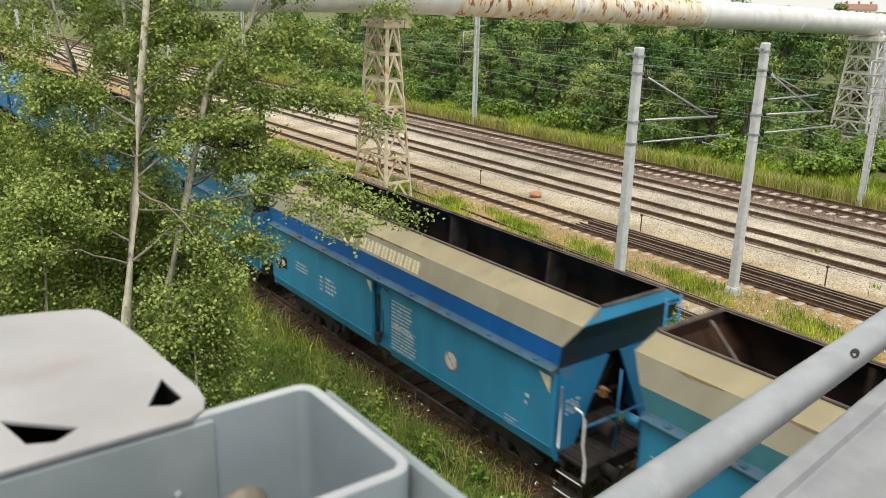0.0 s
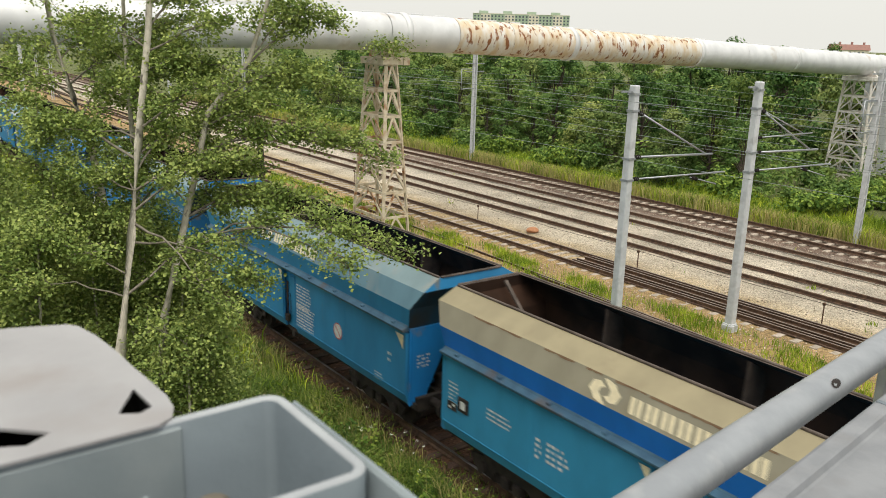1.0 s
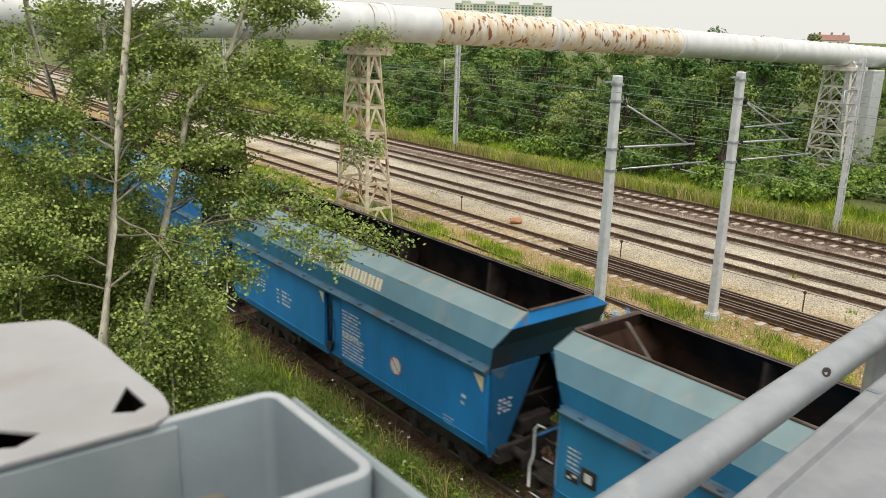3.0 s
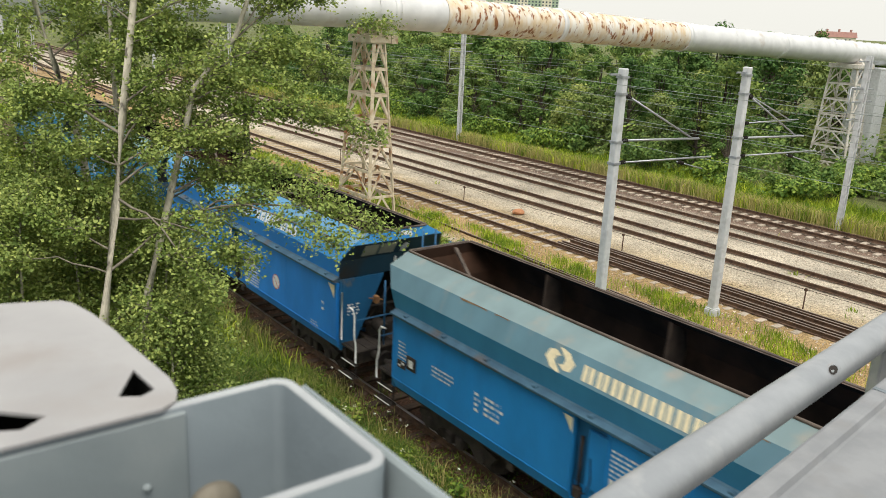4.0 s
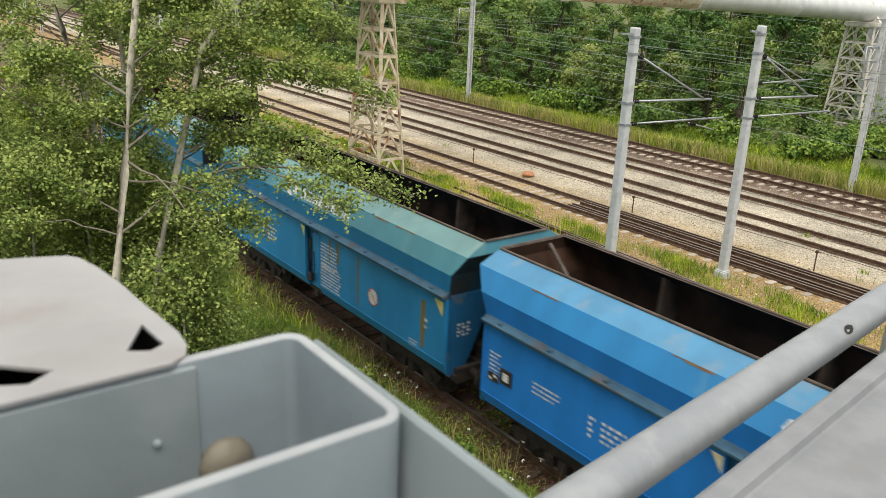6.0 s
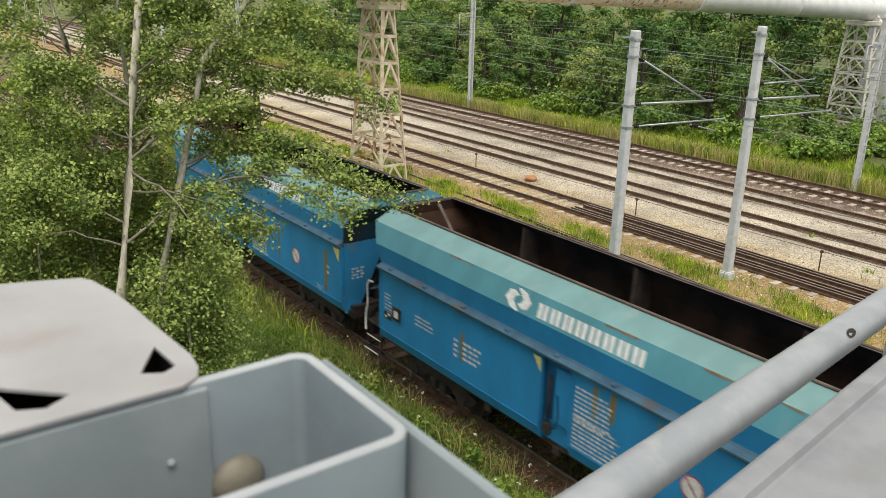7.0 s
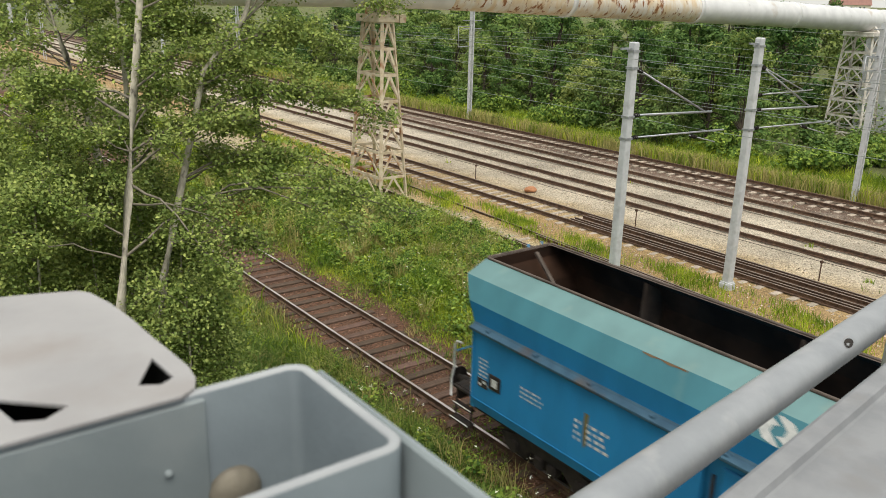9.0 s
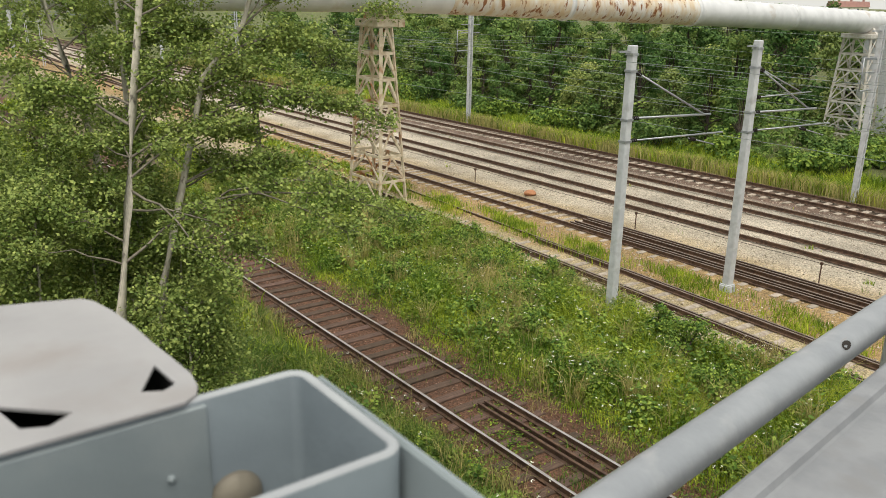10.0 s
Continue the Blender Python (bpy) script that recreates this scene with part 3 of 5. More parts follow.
    tube(bm, [(-1.47, -0.02, 2.1), (-1.48, -0.08, 1.7), (-1.47, 0.0, 1.4), (-1.46, 0.16, 1.32)], 0.012, 5)
    part("latch_gear", bm, M_UNDER, w, "dark latch rod and lock box")
    # inner chute and frame
    bm = bmesh.new()
    prism(bm, [(-1.40, 2.9), (1.40, 2.9), (1.35, 1.1), (0.5, 0.95), (-0.5, 0.95), (-1.35, 1.1)], "y", -h + 0.75, h - 0.75)
    part("chute", bm, end, w)
    # added dark plates hide the chute ends and stand for shade in the openings
    for s in (-1, 1):
        bm = bmesh.new()
        prism(bm, [(-1.33, 2.85), (1.33, 2.85), (1.3, 1.12), (-1.3, 1.12)], "y", *sorted((s * (h - 0.74), s * (h - 0.70))))
        part("opening_shade_plate", bm, M_UNDER, w)
    bm = bmesh.new()
    for s in (-1, 1):
        box(bm, (s * 1.28 - 0.07, -h - 0.2, 0.92), (s * 1.28 + 0.07, h + 0.2, 1.06), bevel=0.01)
    for k in range(7):
        y = -h + 0.8 + k * (LB - 1.6) / 6
        box(bm, (-1.25, y - 0.06, 0.84), (1.25, y + 0.06, 0.98))
    part("underframe", bm, M_UNDER, w)
    # white-tipped fittings under the sills
    for y in (-3.4, 0.0, 2.0):
        bm = bmesh.new()
        box(bm, (-1.40, y - 0.09, 0.80), (-1.34, y + 0.09, 0.98), bevel=0.015)
        part("lashing_plate", bm, M_UNDER, w)
    for y in (-h + 1.9, h - 1.9):
        bogie(w, y)
    # ends
    for s, plat in ((1, plat_left), (-1, plat_right)):
        e = s * h
        over = 1.25 if plat else 0.7
        for q in (-1, 1):
            bm = bmesh.new()
            prism(bm, [(q * 1.38, 1.05), (q * 1.02, 1.05), (q * 0.16, 2.86), (q * 1.38, 2.86)], "y", *sorted((e, e + s * 0.05)))
            part("end_panel", bm, end, w)
        for x in (-1.40, 1.40):
            bm = bmesh.new()
            box(bm, (x - 0.05, e - 0.03, 1.0), (x + 0.05, e + 0.07 * s + 0.03, 2.88), bevel=0.01)
            part("corner_post", bm, end, w)
        bm = bmesh.new()
        y0, y1 = sorted((e + s * (over - 0.62), e + s * (over - 0.50)))
        box(bm, (-1.3, y0, 0.85), (1.3, y1, 1.2), bevel=0.015)
        for x in (-0.5, 0.5):
            box(bm, (x - 0.08, min(e - s, y0), 0.92), (x + 0.08, max(e - s, y1), 1.12))
        part("headstock", bm, M_UNDER, w)
        for x in (-0.88, 0.88):
            bm = bmesh.new()
            yb = e + s * (over - 0.5)
            bar(bm, (x, yb, 1.05), (x, yb + s * 0.32, 1.05), 0.10, seg=14)
            bar(bm, (x, yb + s * 0.30, 1.05), (x, yb + s * 0.46, 1.05), 0.07, seg=14)
            bar(bm, (x, yb + s * 0.45, 1.05), (x, yb + s * 0.49, 1.05), 0.24, seg=20)
            part("buffer", bm, M_UNDER, w, "black greased round buffer")
        bm = bmesh.new()
        bar(bm, (0, e + s * (over - 0.55), 1.0), (0, e + s * (over - 0.08), 0.98), 0.06, 0.09)
        bar(bm, (0.0, e + s * (over - 0.35), 0.98), (0.0, e + s * (over - 0.05), 0.72), 0.05, 0.05)
        part("coupling_hook", bm, M_UNDER, w)
        bm = bmesh.new()
        tube(bm, [(-0.35, e + s * (over - 0.5), 0.95), (-0.36, e + s * (over - 0.3), 0.8), (-0.3, e + s * (over - 0.15), 0.55), (-0.2, e + s * over, 0.62)], 0.025, 6)
        part("brake_hose", bm, M_BLACK, w)
        if plat:
            bm = bmesh.new()
            y0, y1 = sorted((e + s * 0.04, e + s * 0.78))
            box(bm, (-1.38, y0, 1.14), (1.38, y1, 1.19))
            deck = part("platform", bm, M_UNDER, w, "dark steel end platform")
            for k in range(10):
                x = -1.3 + k * 0.28
                bm = bmesh.new()
                box(bm, (x - 0.012, y0, 1.19), (x + 0.012, y1, 1.205))
                part("tread_bar", bm, M_UNDER, deck)
            for x in (-1.42, 1.42):
                handrail(w, [(x, e + s * 0.78, 0.92), (x, e + s * 0.78, 1.35), (x, e + s * 0.70, 1.62), (x, e + s * 0.70, 2.15), (x, e + s * 0.62, 2.26), (x, e + s * 0.45, 2.28)])
                handrail(w, [(x, e + s * 0.10, 1.3), (x, e + s * 0.10, 2.55)], 0.02)
                for z, d in ((0.78, 0.0), (0.45, 0.05)):
                    bm = bmesh.new()
                    xa, xb = sorted((x * 0.90, x * (1.0 + d)))
                    ya, yb = sorted((e + s * 0.12, e + s * 0.72))
                    box(bm, (xa, ya, z), (xb, yb, z + 0.03))
                    xc = x * (1.0 + d)
                    box(bm, (xc - 0.012, ya, z + 0.031), (xc + 0.012, yb, z + 0.05), 1)
                    part("step", bm, [M_UNDER, M_WHITE], w, "dark footstep with a white edge")
                for dy in (0.16, 0.68):
                    bm = bmesh.new()
                    bar(bm, (x * 0.96, e + s * dy, 0.46), (x * 0.93, e + s * dy, 1.14), 0.03, 0.03)
                    part("step_hanger", bm, M_UNDER, w)
            bm = bmesh.new()
            bar(bm, (0.4, e + s * 0.15, 1.4), (0.4, e + s * 0.5, 1.4), 0.12, seg=14)
            part("air_tank", bm, lower, w, "small blue air tank")
            bm = bmesh.new()
            bar(bm, (-0.4, e + s * 0.1, 1.55), (-0.4, e + s * 0.55, 1.5), 0.17, seg=16)
            part("brake_cylinder", bm, M_UNDER, w, "grimy black air-brake cylinder")
            bm = bmesh.new()
            bar(bm, (-1.38, e + s * 0.70, 2.0), (1.38, e + s * 0.70, 2.0), 0.018, seg=6)
            bar(bm, (-0.55, e + s * 0.70, 1.2), (-0.55, e + s * 0.70, 2.9), 0.022, seg=6)
            bar(bm, (0.55, e + s * 0.70, 1.2), (0.55, e + s * 0.70, 4.05), 0.022, seg=6)
            bar(bm, (0.95, e + s * 0.70, 1.2), (0.95, e + s * 0.70, 4.05), 0.022, seg=6)
            for k in range(9):
                bar(bm, (0.55, e + s * 0.70, 1.4 + k * 0.315), (0.95, e + s * 0.70, 1.4 + k * 0.315), 0.014, seg=6)
            part("ladder", bm, end, w, "blue end ladder")
            bm = bmesh.new()
            bar(bm, (-0.75, e + s * 0.3, 2.35), (-0.35, e + s * 0.3, 2.25), 0.05, 0.03)
            box(bm, (-0.62, min(e + s * 0.25, e + s * 0.4), 2.2), (-0.5, max(e + s * 0.25, e + s * 0.4), 2.4), bevel=0.02)
            part("release_lever", bm, M_LEVER, w, "rusty orange release lever")
        # dark gear behind the opening in the end wall
        bm = bmesh.new()
        yy = e - s * 0.35
        box(bm, (-0.45, *sorted((yy, yy + s * 0.25))[:1], 1.1), (0.45, sorted((yy, yy + s * 0.25))[1], 1.45), bevel=0.03)
        bar(bm, (-0.5, yy + s * 0.06, 1.4), (0.4, yy + s * 0.06, 2.5), 0.05, 0.05)
        bar(bm, (0.5, yy + s * 0.06, 1.5), (-0.3, yy + s * 0.06, 2.3), 0.04, 0.04)
        bar(bm, (-0.55, yy + s * 0.12, 1.9), (0.55, yy + s * 0.12, 1.9), 0.04, seg=8)
        part("discharge_gear", bm, M_UNDER, w, "black discharge linkage in the end opening")
    # company mark on the middle facet: a pinwheel of two hooks and a row of slanted bars
    hook = [(0.0, 0.42), (0.10, 0.78), (0.30, 0.84), (0.50, 0.68), (0.36, 0.60), (0.33, 0.40), (0.60, 0.04), (0.52, 0.0), (0.24, 0.10), (0.12, 0.30)]
    for turned in (False, True):
        bm = bmesh.new()
        facet_poly(bm, [(mark_at - 0.70 * (1 - u if turned else u), 0.0 + 0.92 * (1 - v if turned else v)) for u, v in hook])
        part("emblem_hook", bm, mark, w, "painted hook of a two-part pinwheel emblem")
    for k in range(16):
        a = mark_at - 0.92 - (k // 2) * 0.318 - (k % 2) * 0.145
        bm = bmesh.new()
        facet_poly(bm, [(a, 0.13), (a + 0.03, 0.70), (a - 0.075, 0.70), (a - 0.105, 0.13)])
        part("mark_bar", bm, mark, w)
    # rust creeping along the upper crease
    for k in range(9 if seed < 3 else 4):
        y0 = r.uniform(-h + 0.5, h - 1.2)
        ln = r.uniform(0.25, 0.9)
        bm = bmesh.new()
        lowers = [(y0 + ln * q / 5, 0.97 - r.uniform(0.0, 0.07)) for q in range(6)]
        facet_poly(bm, [(y0 + ln, 0.995), (y0, 0.995)] + lowers)
        part("rust_streak", bm, M_CREASE, w, "thin brown rust line along the crease")
    # lettering on the flaps
    text_block(w, r, 5.70, 2.25, 7, 0.055, 0.34, M_WHITE)
    text_block(w, r, 4.45, 2.12, 3, 0.06, 0.75, M_WHITE)
    text_block(w, r, 3.02, 2.10, 4, 0.085, 0.17, M_WHITE, 1.35)
    text_block(w, r, 2.72, 2.12, 4, 0.085, 0.60, M_WHITE, 1.35)
    text_block(w, r, -0.50, 2.52, 8, 0.062, 0.85, M_WHITE, 1.45, 0.15)
    text_block(w, r, -0.50, 1.94, 8, 0.062, 1.05, M_WHITE, 1.35, 0.15)
    text_block(w, r, -5.16, 2.10, 2, 0.10, 0.16, M_WHITE)
    text_block(w, r, -4.6, 1.42, 3, 0.045, 0.4, M_WHITE)
    bm = bmesh.new()
    disc(bm, sign_at, 1.85, 0, 0.215, -1.510, 0)
    disc(bm, sign_at, 1.85, 0.195, 0.22, -1.514, 1)
    vs = [bm.verts.new((-1.5175, sign_at + a, 1.85 + b)) for a, b in ((0.135, 0.125), (0.12, 0.145), (-0.135, -0.125), (-0.12, -0.145))]
    bm.faces.new(vs).material_index = 1
    part("round_sign", bm, [M_WHITE, M_RED], w, "white disc sign with a red ring and slash")
    for tri in (((-h + 0.42, 2.70), (-h + 0.1, 2.70), (-h + 0.12, 2.36)), ((0.62, 2.70), (0.40, 2.70), (0.40, 2.40))):
        bm = bmesh.new()
        bm.faces.new([bm.verts.new((-1.522, a, b)) for a, b in tri])
        part("corner_mark", bm, M_YELLOW if worn else M_CREAM, w, "pale triangle painted in the corner")
    # lettering on the near corner panels of the ends
    for s in (-1, 1):
        bm = bmesh.new()
        for k in range(4):
            for q in range(3):
                x = -1.24 + q * 0.13
                vs = [bm.verts.new((x + a, s * (h + 0.0535), 2.15 - 0.085 * k + b)) for a, b in ((0, 0), (0.1 - 0.05 * ((k + q) % 2), 0), (0.1 - 0.05 * ((k + q) % 2), 0.038), (0, 0.038))]
                bm.faces.new(vs)
        tagged(part("end_lettering", bm, M_WHITE, w), kind="stuff")
    bm = bmesh.new()
    box(bm, (-1.545, 5.02, 1.70), (-1.506, 5.36, 2.02), 0, 0.01)
    box(bm, (-1.552, 5.10, 1.78), (-1.5455, 5.26, 1.95), 1)
    part("card_holder", bm, [M_UNDER, M_WHITE], w, "dark frame holding a white waybill card")
    bm = bmesh.new()
    box(bm, (-1.522, 5.42, 1.62), (-1.507, 5.72, 1.80), 0)
    box(bm, (-1.526, 5.46, 1.72), (-1.5225, 5.56, 1.775), 1)
    box(bm, (-1.526, 5.6, 1.65), (-1.5225, 5.68, 1.7), 1)
    part("data_plate", bm, [M_UNDER, M_WHITE], w)
    if worn:
        for y, z0, z1, wd in ((-0.95, 2.0, 2.7, 0.10), (-1.35, 2.1, 2.7, 0.12), (-2.35, 1.35, 2.65, 0.08), (-5.1, 1.3, 2.5, 0.17), (2.75, 1.6, 2.3, 0.1)):
            bm = bmesh.new()
            pts = [(y - wd * 0.5, z1), (y + wd * 0.5, z1), (y + wd * 0.6, (z0 + z1) / 2), (y + wd * 0.3, z0), (y - wd * 0.4, z0 + 0.1), (y - wd * 0.5, (z0 + z1) / 2)]
            bm.faces.new([bm.verts.new((-1.5085, a, b)) for a, b in pts])
            part("rust_run", bm, M_RUSTRUN, w, "ochre rust run down the flap")
    # dull plates and flaked white patches on the leading end
    def on_end(x, z):
        o = float(np.interp(z, [p[1] for p in PROF], [p[2] for p in PROF]))
        return (x, -h - o - 0.006, z)
    if peeling:
        for xa, xb in ((-0.95, -0.52), (-0.46, 0.0)):
            bm = bmesh.new()
            bm.faces.new([bm.verts.new(on_end(x, z)) for x, z in ((xa, 3.44), (xb, 3.44), (xb, 3.76), (xa, 3.76))])
            part("dull_plate", bm, M_DULLPLATE, w, "dull grey plate with a torn corner")
    flakes = {5: ((0.22, 3.96, 0.30, 0.17), (0.36, 3.93, 0.14, 0.2), (0.30, 3.55, 0.25, 0.3), (0.45, 3.25, 0.2, 0.3), (0.15, 3.2, 0.12, 0.2)),
              7: ((0.05, 3.95, 0.16, 0.2), (0.02, 3.62, 0.1, 0.3), (-0.02, 3.2, 0.14, 0.34))}.get(seed, ())
    for x0, z0, wd, hh in flakes:
        bm = bmesh.new()
        pts = []
        for k in range(12):
            a = k * math.pi / 6
            q = r.uniform(0.6, 1.1)
            pts.append(on_end(x0 + math.cos(a) * wd * q * 0.5, z0 + math.sin(a) * hh * q * 0.5))
        bm.faces.new([bm.verts.new(p) for p in pts])
        part("flaked_patch", bm, M_WHITE, w, "white flaked paint patch")
    return w


M_CREASE = mat("brown_crease_rust", (0.16, 0.095, 0.055), (0.22, 0.15, 0.09), 7, 0.85, 0, 0)
M_DULLPLATE = mat("dull_grey_plate", (0.33, 0.33, 0.27), (0.25, 0.26, 0.22), 3, 0.7)
M_RUSTRUN = mat("ochre_rust_run", (0.13, 0.14, 0.06), (0.20, 0.13, 0.04), 5, 0.8, 0, 0, stretch=(1, 6, 0.6))
P_TEAL = paint("teal_blue_paint", (0.035, 0.25, 0.45))
P_STEEL = paint("steel_blue_paint", (0.026, 0.205, 0.42))
P_BLUE = paint("bright_blue_paint", (0.015, 0.19, 0.60), at=(0.72, 0.85))
P_BAND = paint("deep_blue_band", (0.012, 0.155, 0.56), at=(0.72, 0.85))
P_NAVY = paint("dark_blue_end_paint", (0.013, 0.10, 0.23))
P_CREAM = paint("faded_cream_paint", (0.285, 0.265, 0.20), (0.22, 0.19, 0.13), (0.58, 0.75))
P_CREAMTOP = paint("sun_bleached_cream_paint", (0.305, 0.265, 0.165), (0.23, 0.19, 0.12), (0.58, 0.75))
P_PALE = paint("pale_sea_green_paint", (0.145, 0.275, 0.285), (0.20, 0.29, 0.27), (0.58, 0.8))
P_GREYT = paint("grey_green_faded_paint", (0.12, 0.235, 0.31), (0.2, 0.25, 0.27), (0.55, 0.75))
P_MINT = paint("blue_green_paint", (0.075, 0.25, 0.32), (0.14, 0.28, 0.30), (0.6, 0.8))
P_AZURE = paint("azure_upper_paint", (0.035, 0.25, 0.58), (0.14, 0.32, 0.5), (0.6, 0.8))
P_AZTOP = paint("sun_faded_azure_paint", (0.085, 0.265, 0.46), (0.2, 0.27, 0.34), (0.55, 0.75))
P_GREYTOP = paint("sun_faded_grey_paint", (0.175, 0.255, 0.275), (0.24, 0.24, 0.22), (0.55, 0.75))
P_ROYAL = paint("royal_blue_paint", (0.014, 0.20, 0.52))
P_SKYBAND = paint("sky_blue_band_paint", (0.035, 0.19, 0.35))
# dirt plus the shade under the end overhang, both put into this colour
P_ENDTOP = paint("sooty_shaded_dark_blue_paint", (0.014, 0.048, 0.08), (0.03, 0.03, 0.03), (0.5, 0.7))
P_MID = paint("mid_blue_paint", (0.02, 0.22, 0.49))

WAGONS = [
    # seed, label, lower, band, upper, end, mark, platform behind, platform ahead, right end at the start
    (1, "teal hopper wagon with faded cream upper sides", P_TEAL, P_MINT, P_CREAM, P_NAVY, M_CREAM, False, True, -4.41, False),
    (2, "blue hopper wagon with cream upper sides and a deep blue band", P_TEAL, P_BAND, P_CREAM, P_STEEL, M_CREAM, False, True, 9.47, False),
    (3, "steel-blue hopper wagon with pale blue-grey upper sides", P_STEEL, P_STEEL, P_GREYT, P_ROYAL, M_CREAM, True, False, 22.72, False),
    (4, "royal-blue hopper wagon with grey faded upper sides", P_ROYAL, P_SKYBAND, P_GREYT, P_NAVY, M_CREAM, True, False, 36.54, False),
    (5, "bright blue hopper wagon with peeling patches on its end", P_BLUE, P_BLUE, P_AZURE, P_NAVY, M_WHITE, False, True, 50.90, False),
    (6, "teal hopper wagon with ochre rust runs on its flaps", P_MID, P_MID, P_MINT, P_NAVY, M_WHITE, True, False, 64.00, True),
    (7, "last hopper wagon of the train in faded blue-green", P_MID, P_MID, P_MINT, P_STEEL, M_WHITE, True, False, 77.65, True),
]
TRAIN = []
for seed, label, lower, band, upper, end, mark, pl, pr, right, worn in WAGONS:
    TRAIN.append((wagon(seed, label, lower, band, upper, end, mark, pl, pr, worn, seed == 5, {3: 1.81, 4: 1.24, 5: -0.34, 6: 1.53, 7: -0.32}.get(seed, 1.87), {5: -2.57, 6: -3.05, 7: -3.4}.get(seed, -2.81), {1: P_CREAMTOP, 2: P_CREAMTOP, 3: P_GREYTOP, 4: P_GREYTOP, 5: P_AZTOP, 6: P_PALE, 7: P_PALE}.get(seed), {5: P_AZURE, 6: P_MINT, 7: P_MINT}.get(seed)), right + LB / 2))

# how far the train has run, in metres
RUN = [(0, 0.0), (0.5, 4.28), (1, 8.58), (1.5, 12.89), (2, 17.2), (2.5, 21.45), (4, 34.36), (4.5, 38.68), (5, 42.9), (6.5, 56.10), (7, 60.65), (7.5, 64.9), (8, 69.22), (8.5, 73.6), (9, 77.80), (9.5, 82.1), (10, 86.40)]


def motions():
    for w, y0 in TRAIN:
        walk(w, [(t, pose(0, y0 - s, 0)) for t, s in RUN])
    spin = []
    for k in range(151):
        t = k / 15
        spin.append((t, math.degrees(float(np.interp(t, [a for a, _ in RUN], [b for _, b in RUN])) / 0.46)))
    for ob, y in WHEELS:
        walk(ob, [(t, pose(0, y, 0.46, a)) for t, a in spin])


# ---- catenary masts ----
def concrete_mast(x, y, top, label, arms, w=0.28):
    p = thing("catenary_mast", label, "mast", "catenary masts", (x, y, 0))
    bm = bmesh.new()
    vs = box(bm, (-w / 2, -w / 2, -0.3), (w / 2, w / 2, top), bevel=0.03)
    for v in bm.verts:
        k = 1 - 0.18 * max(v.co.z, 0) / top
        v.co.x *= k
        v.co.y *= k
    part("post", bm, M_CONC, p)
    bm = bmesh.new()
    box(bm, (-w * 0.7, -w * 0.7, -0.25), (w * 0.7, w * 0.7, 0.12), bevel=0.02)
    box(bm, (-w * 0.62, -w * 0.62, 0.1205), (w * 0.62, w * 0.62, 0.16), bevel=0.01)
    part("footing", bm, M_CONC, p)
    for z in (top - 0.25, 7.34, 5.95, 5.32):
        bm = bmesh.new()
        k = w * 0.5 * (1 - 0.18 * z / top) + 0.015
        box(bm, (-k, -k, z - 0.035), (k, k, z + 0.035))
        part("clamp_band", bm, M_GALV, p)
    for a, b, r in arms:
        bm = bmesh.new()
        a, b = Vector(a), Vector(b)
        bar(bm, a, b, r, seg=8)
        part("bracket_arm", bm, M_GALV, p)
        bm = bmesh.new()
        d = (b - a).normalized()
        for k in range(4):
            c = a + d * (0.06 + 0.06 * k)
            bar(bm, c, c + d * 0.03, 0.06, seg=10)
        part("insulator", bm, M_UNDER, p, "dark ribbed insulator")
    bm = bmesh.new()
    box(bm, (-0.55, -0.03, top - 0.2), (0.0, 0.03, top - 0.15))
    part("feeder_arm", bm, M_GALV, p)
    return p


ARMS = [((0.15, 0, 7.34), (2.9, -0.55, 5.98), 0.03), ((0.15, 0, 5.98), (3.15, -0.6, 5.98), 0.035), ((0.15, 0, 5.32), (3.6, -0.8, 5.42), 0.028),
        ((2.3, -0.5, 5.30), (3.3, -0.75, 5.05), 0.018)]
ARMS2 = [((0.15, 0, 7.34), (2.6, -0.5, 5.95), 0.03), ((0.15, 0, 7.34), (2.2, -0.4, 6.5), 0.02), ((0.1, 0, 6.4), (2.6, -0.5, 6.5), 0.022), ((0.15, 0, 5.93), (2.9, -0.6, 5.95), 0.035),
         ((0.15, 0, 5.34), (3.5, -0.8, 5.45), 0.028), ((2.2, -0.5, 5.35), (3.3, -0.75, 5.05), 0.018)]
concrete_mast(7.3, 15.66, 8.06, "pale concrete catenary mast with bracket arms beside weeds", ARMS)
concrete_mast(12.22, 14.85, 8.17, "pale concrete catenary mast on a footing in gravel", ARMS2)


def steel_mast(x, y, top, label):
    p = thing("steel_mast", label, "mast", "catenary masts", (x, y, 0))
    bm = bmesh.new()
    for s in (-0.13, 0.13):
        box(bm, (s - 0.035, -0.11, -0.6), (s + 0.035, 0.11, top))
    for k in range(14):
        z = 0.3 + k * (top - 0.5) / 14
        bar(bm, (-0.13, -0.09, z), (0.13, -0.09, z + 0.3), 0.03, 0.015)
    part("post", bm, M_GREYPAINT if x > 40 else M_CONC, p)
    bm = bmesh.new()
    bar(bm, (-1.3, 0, 5.4), (-0.1, 0, 5.4), 0.03, seg=6)
    bar(bm, (-1.3, 0, 6.9), (-0.1, 0, 6.9), 0.03, seg=6)
    bar(bm, (-1.3, 0, 5.4), (-1.3, 0, 6.9), 0.03, seg=6)
    part("side_frame", bm, M_GALV, p)
    for z in (top - 0.3, top - 1.6, top - 2.2):
        bm = bmesh.new()
        box(bm, (-0.9, -0.05, z), (0.9, 0.05, z + 0.06))
        part("crossarm", bm, M_GALV, p)
    return p


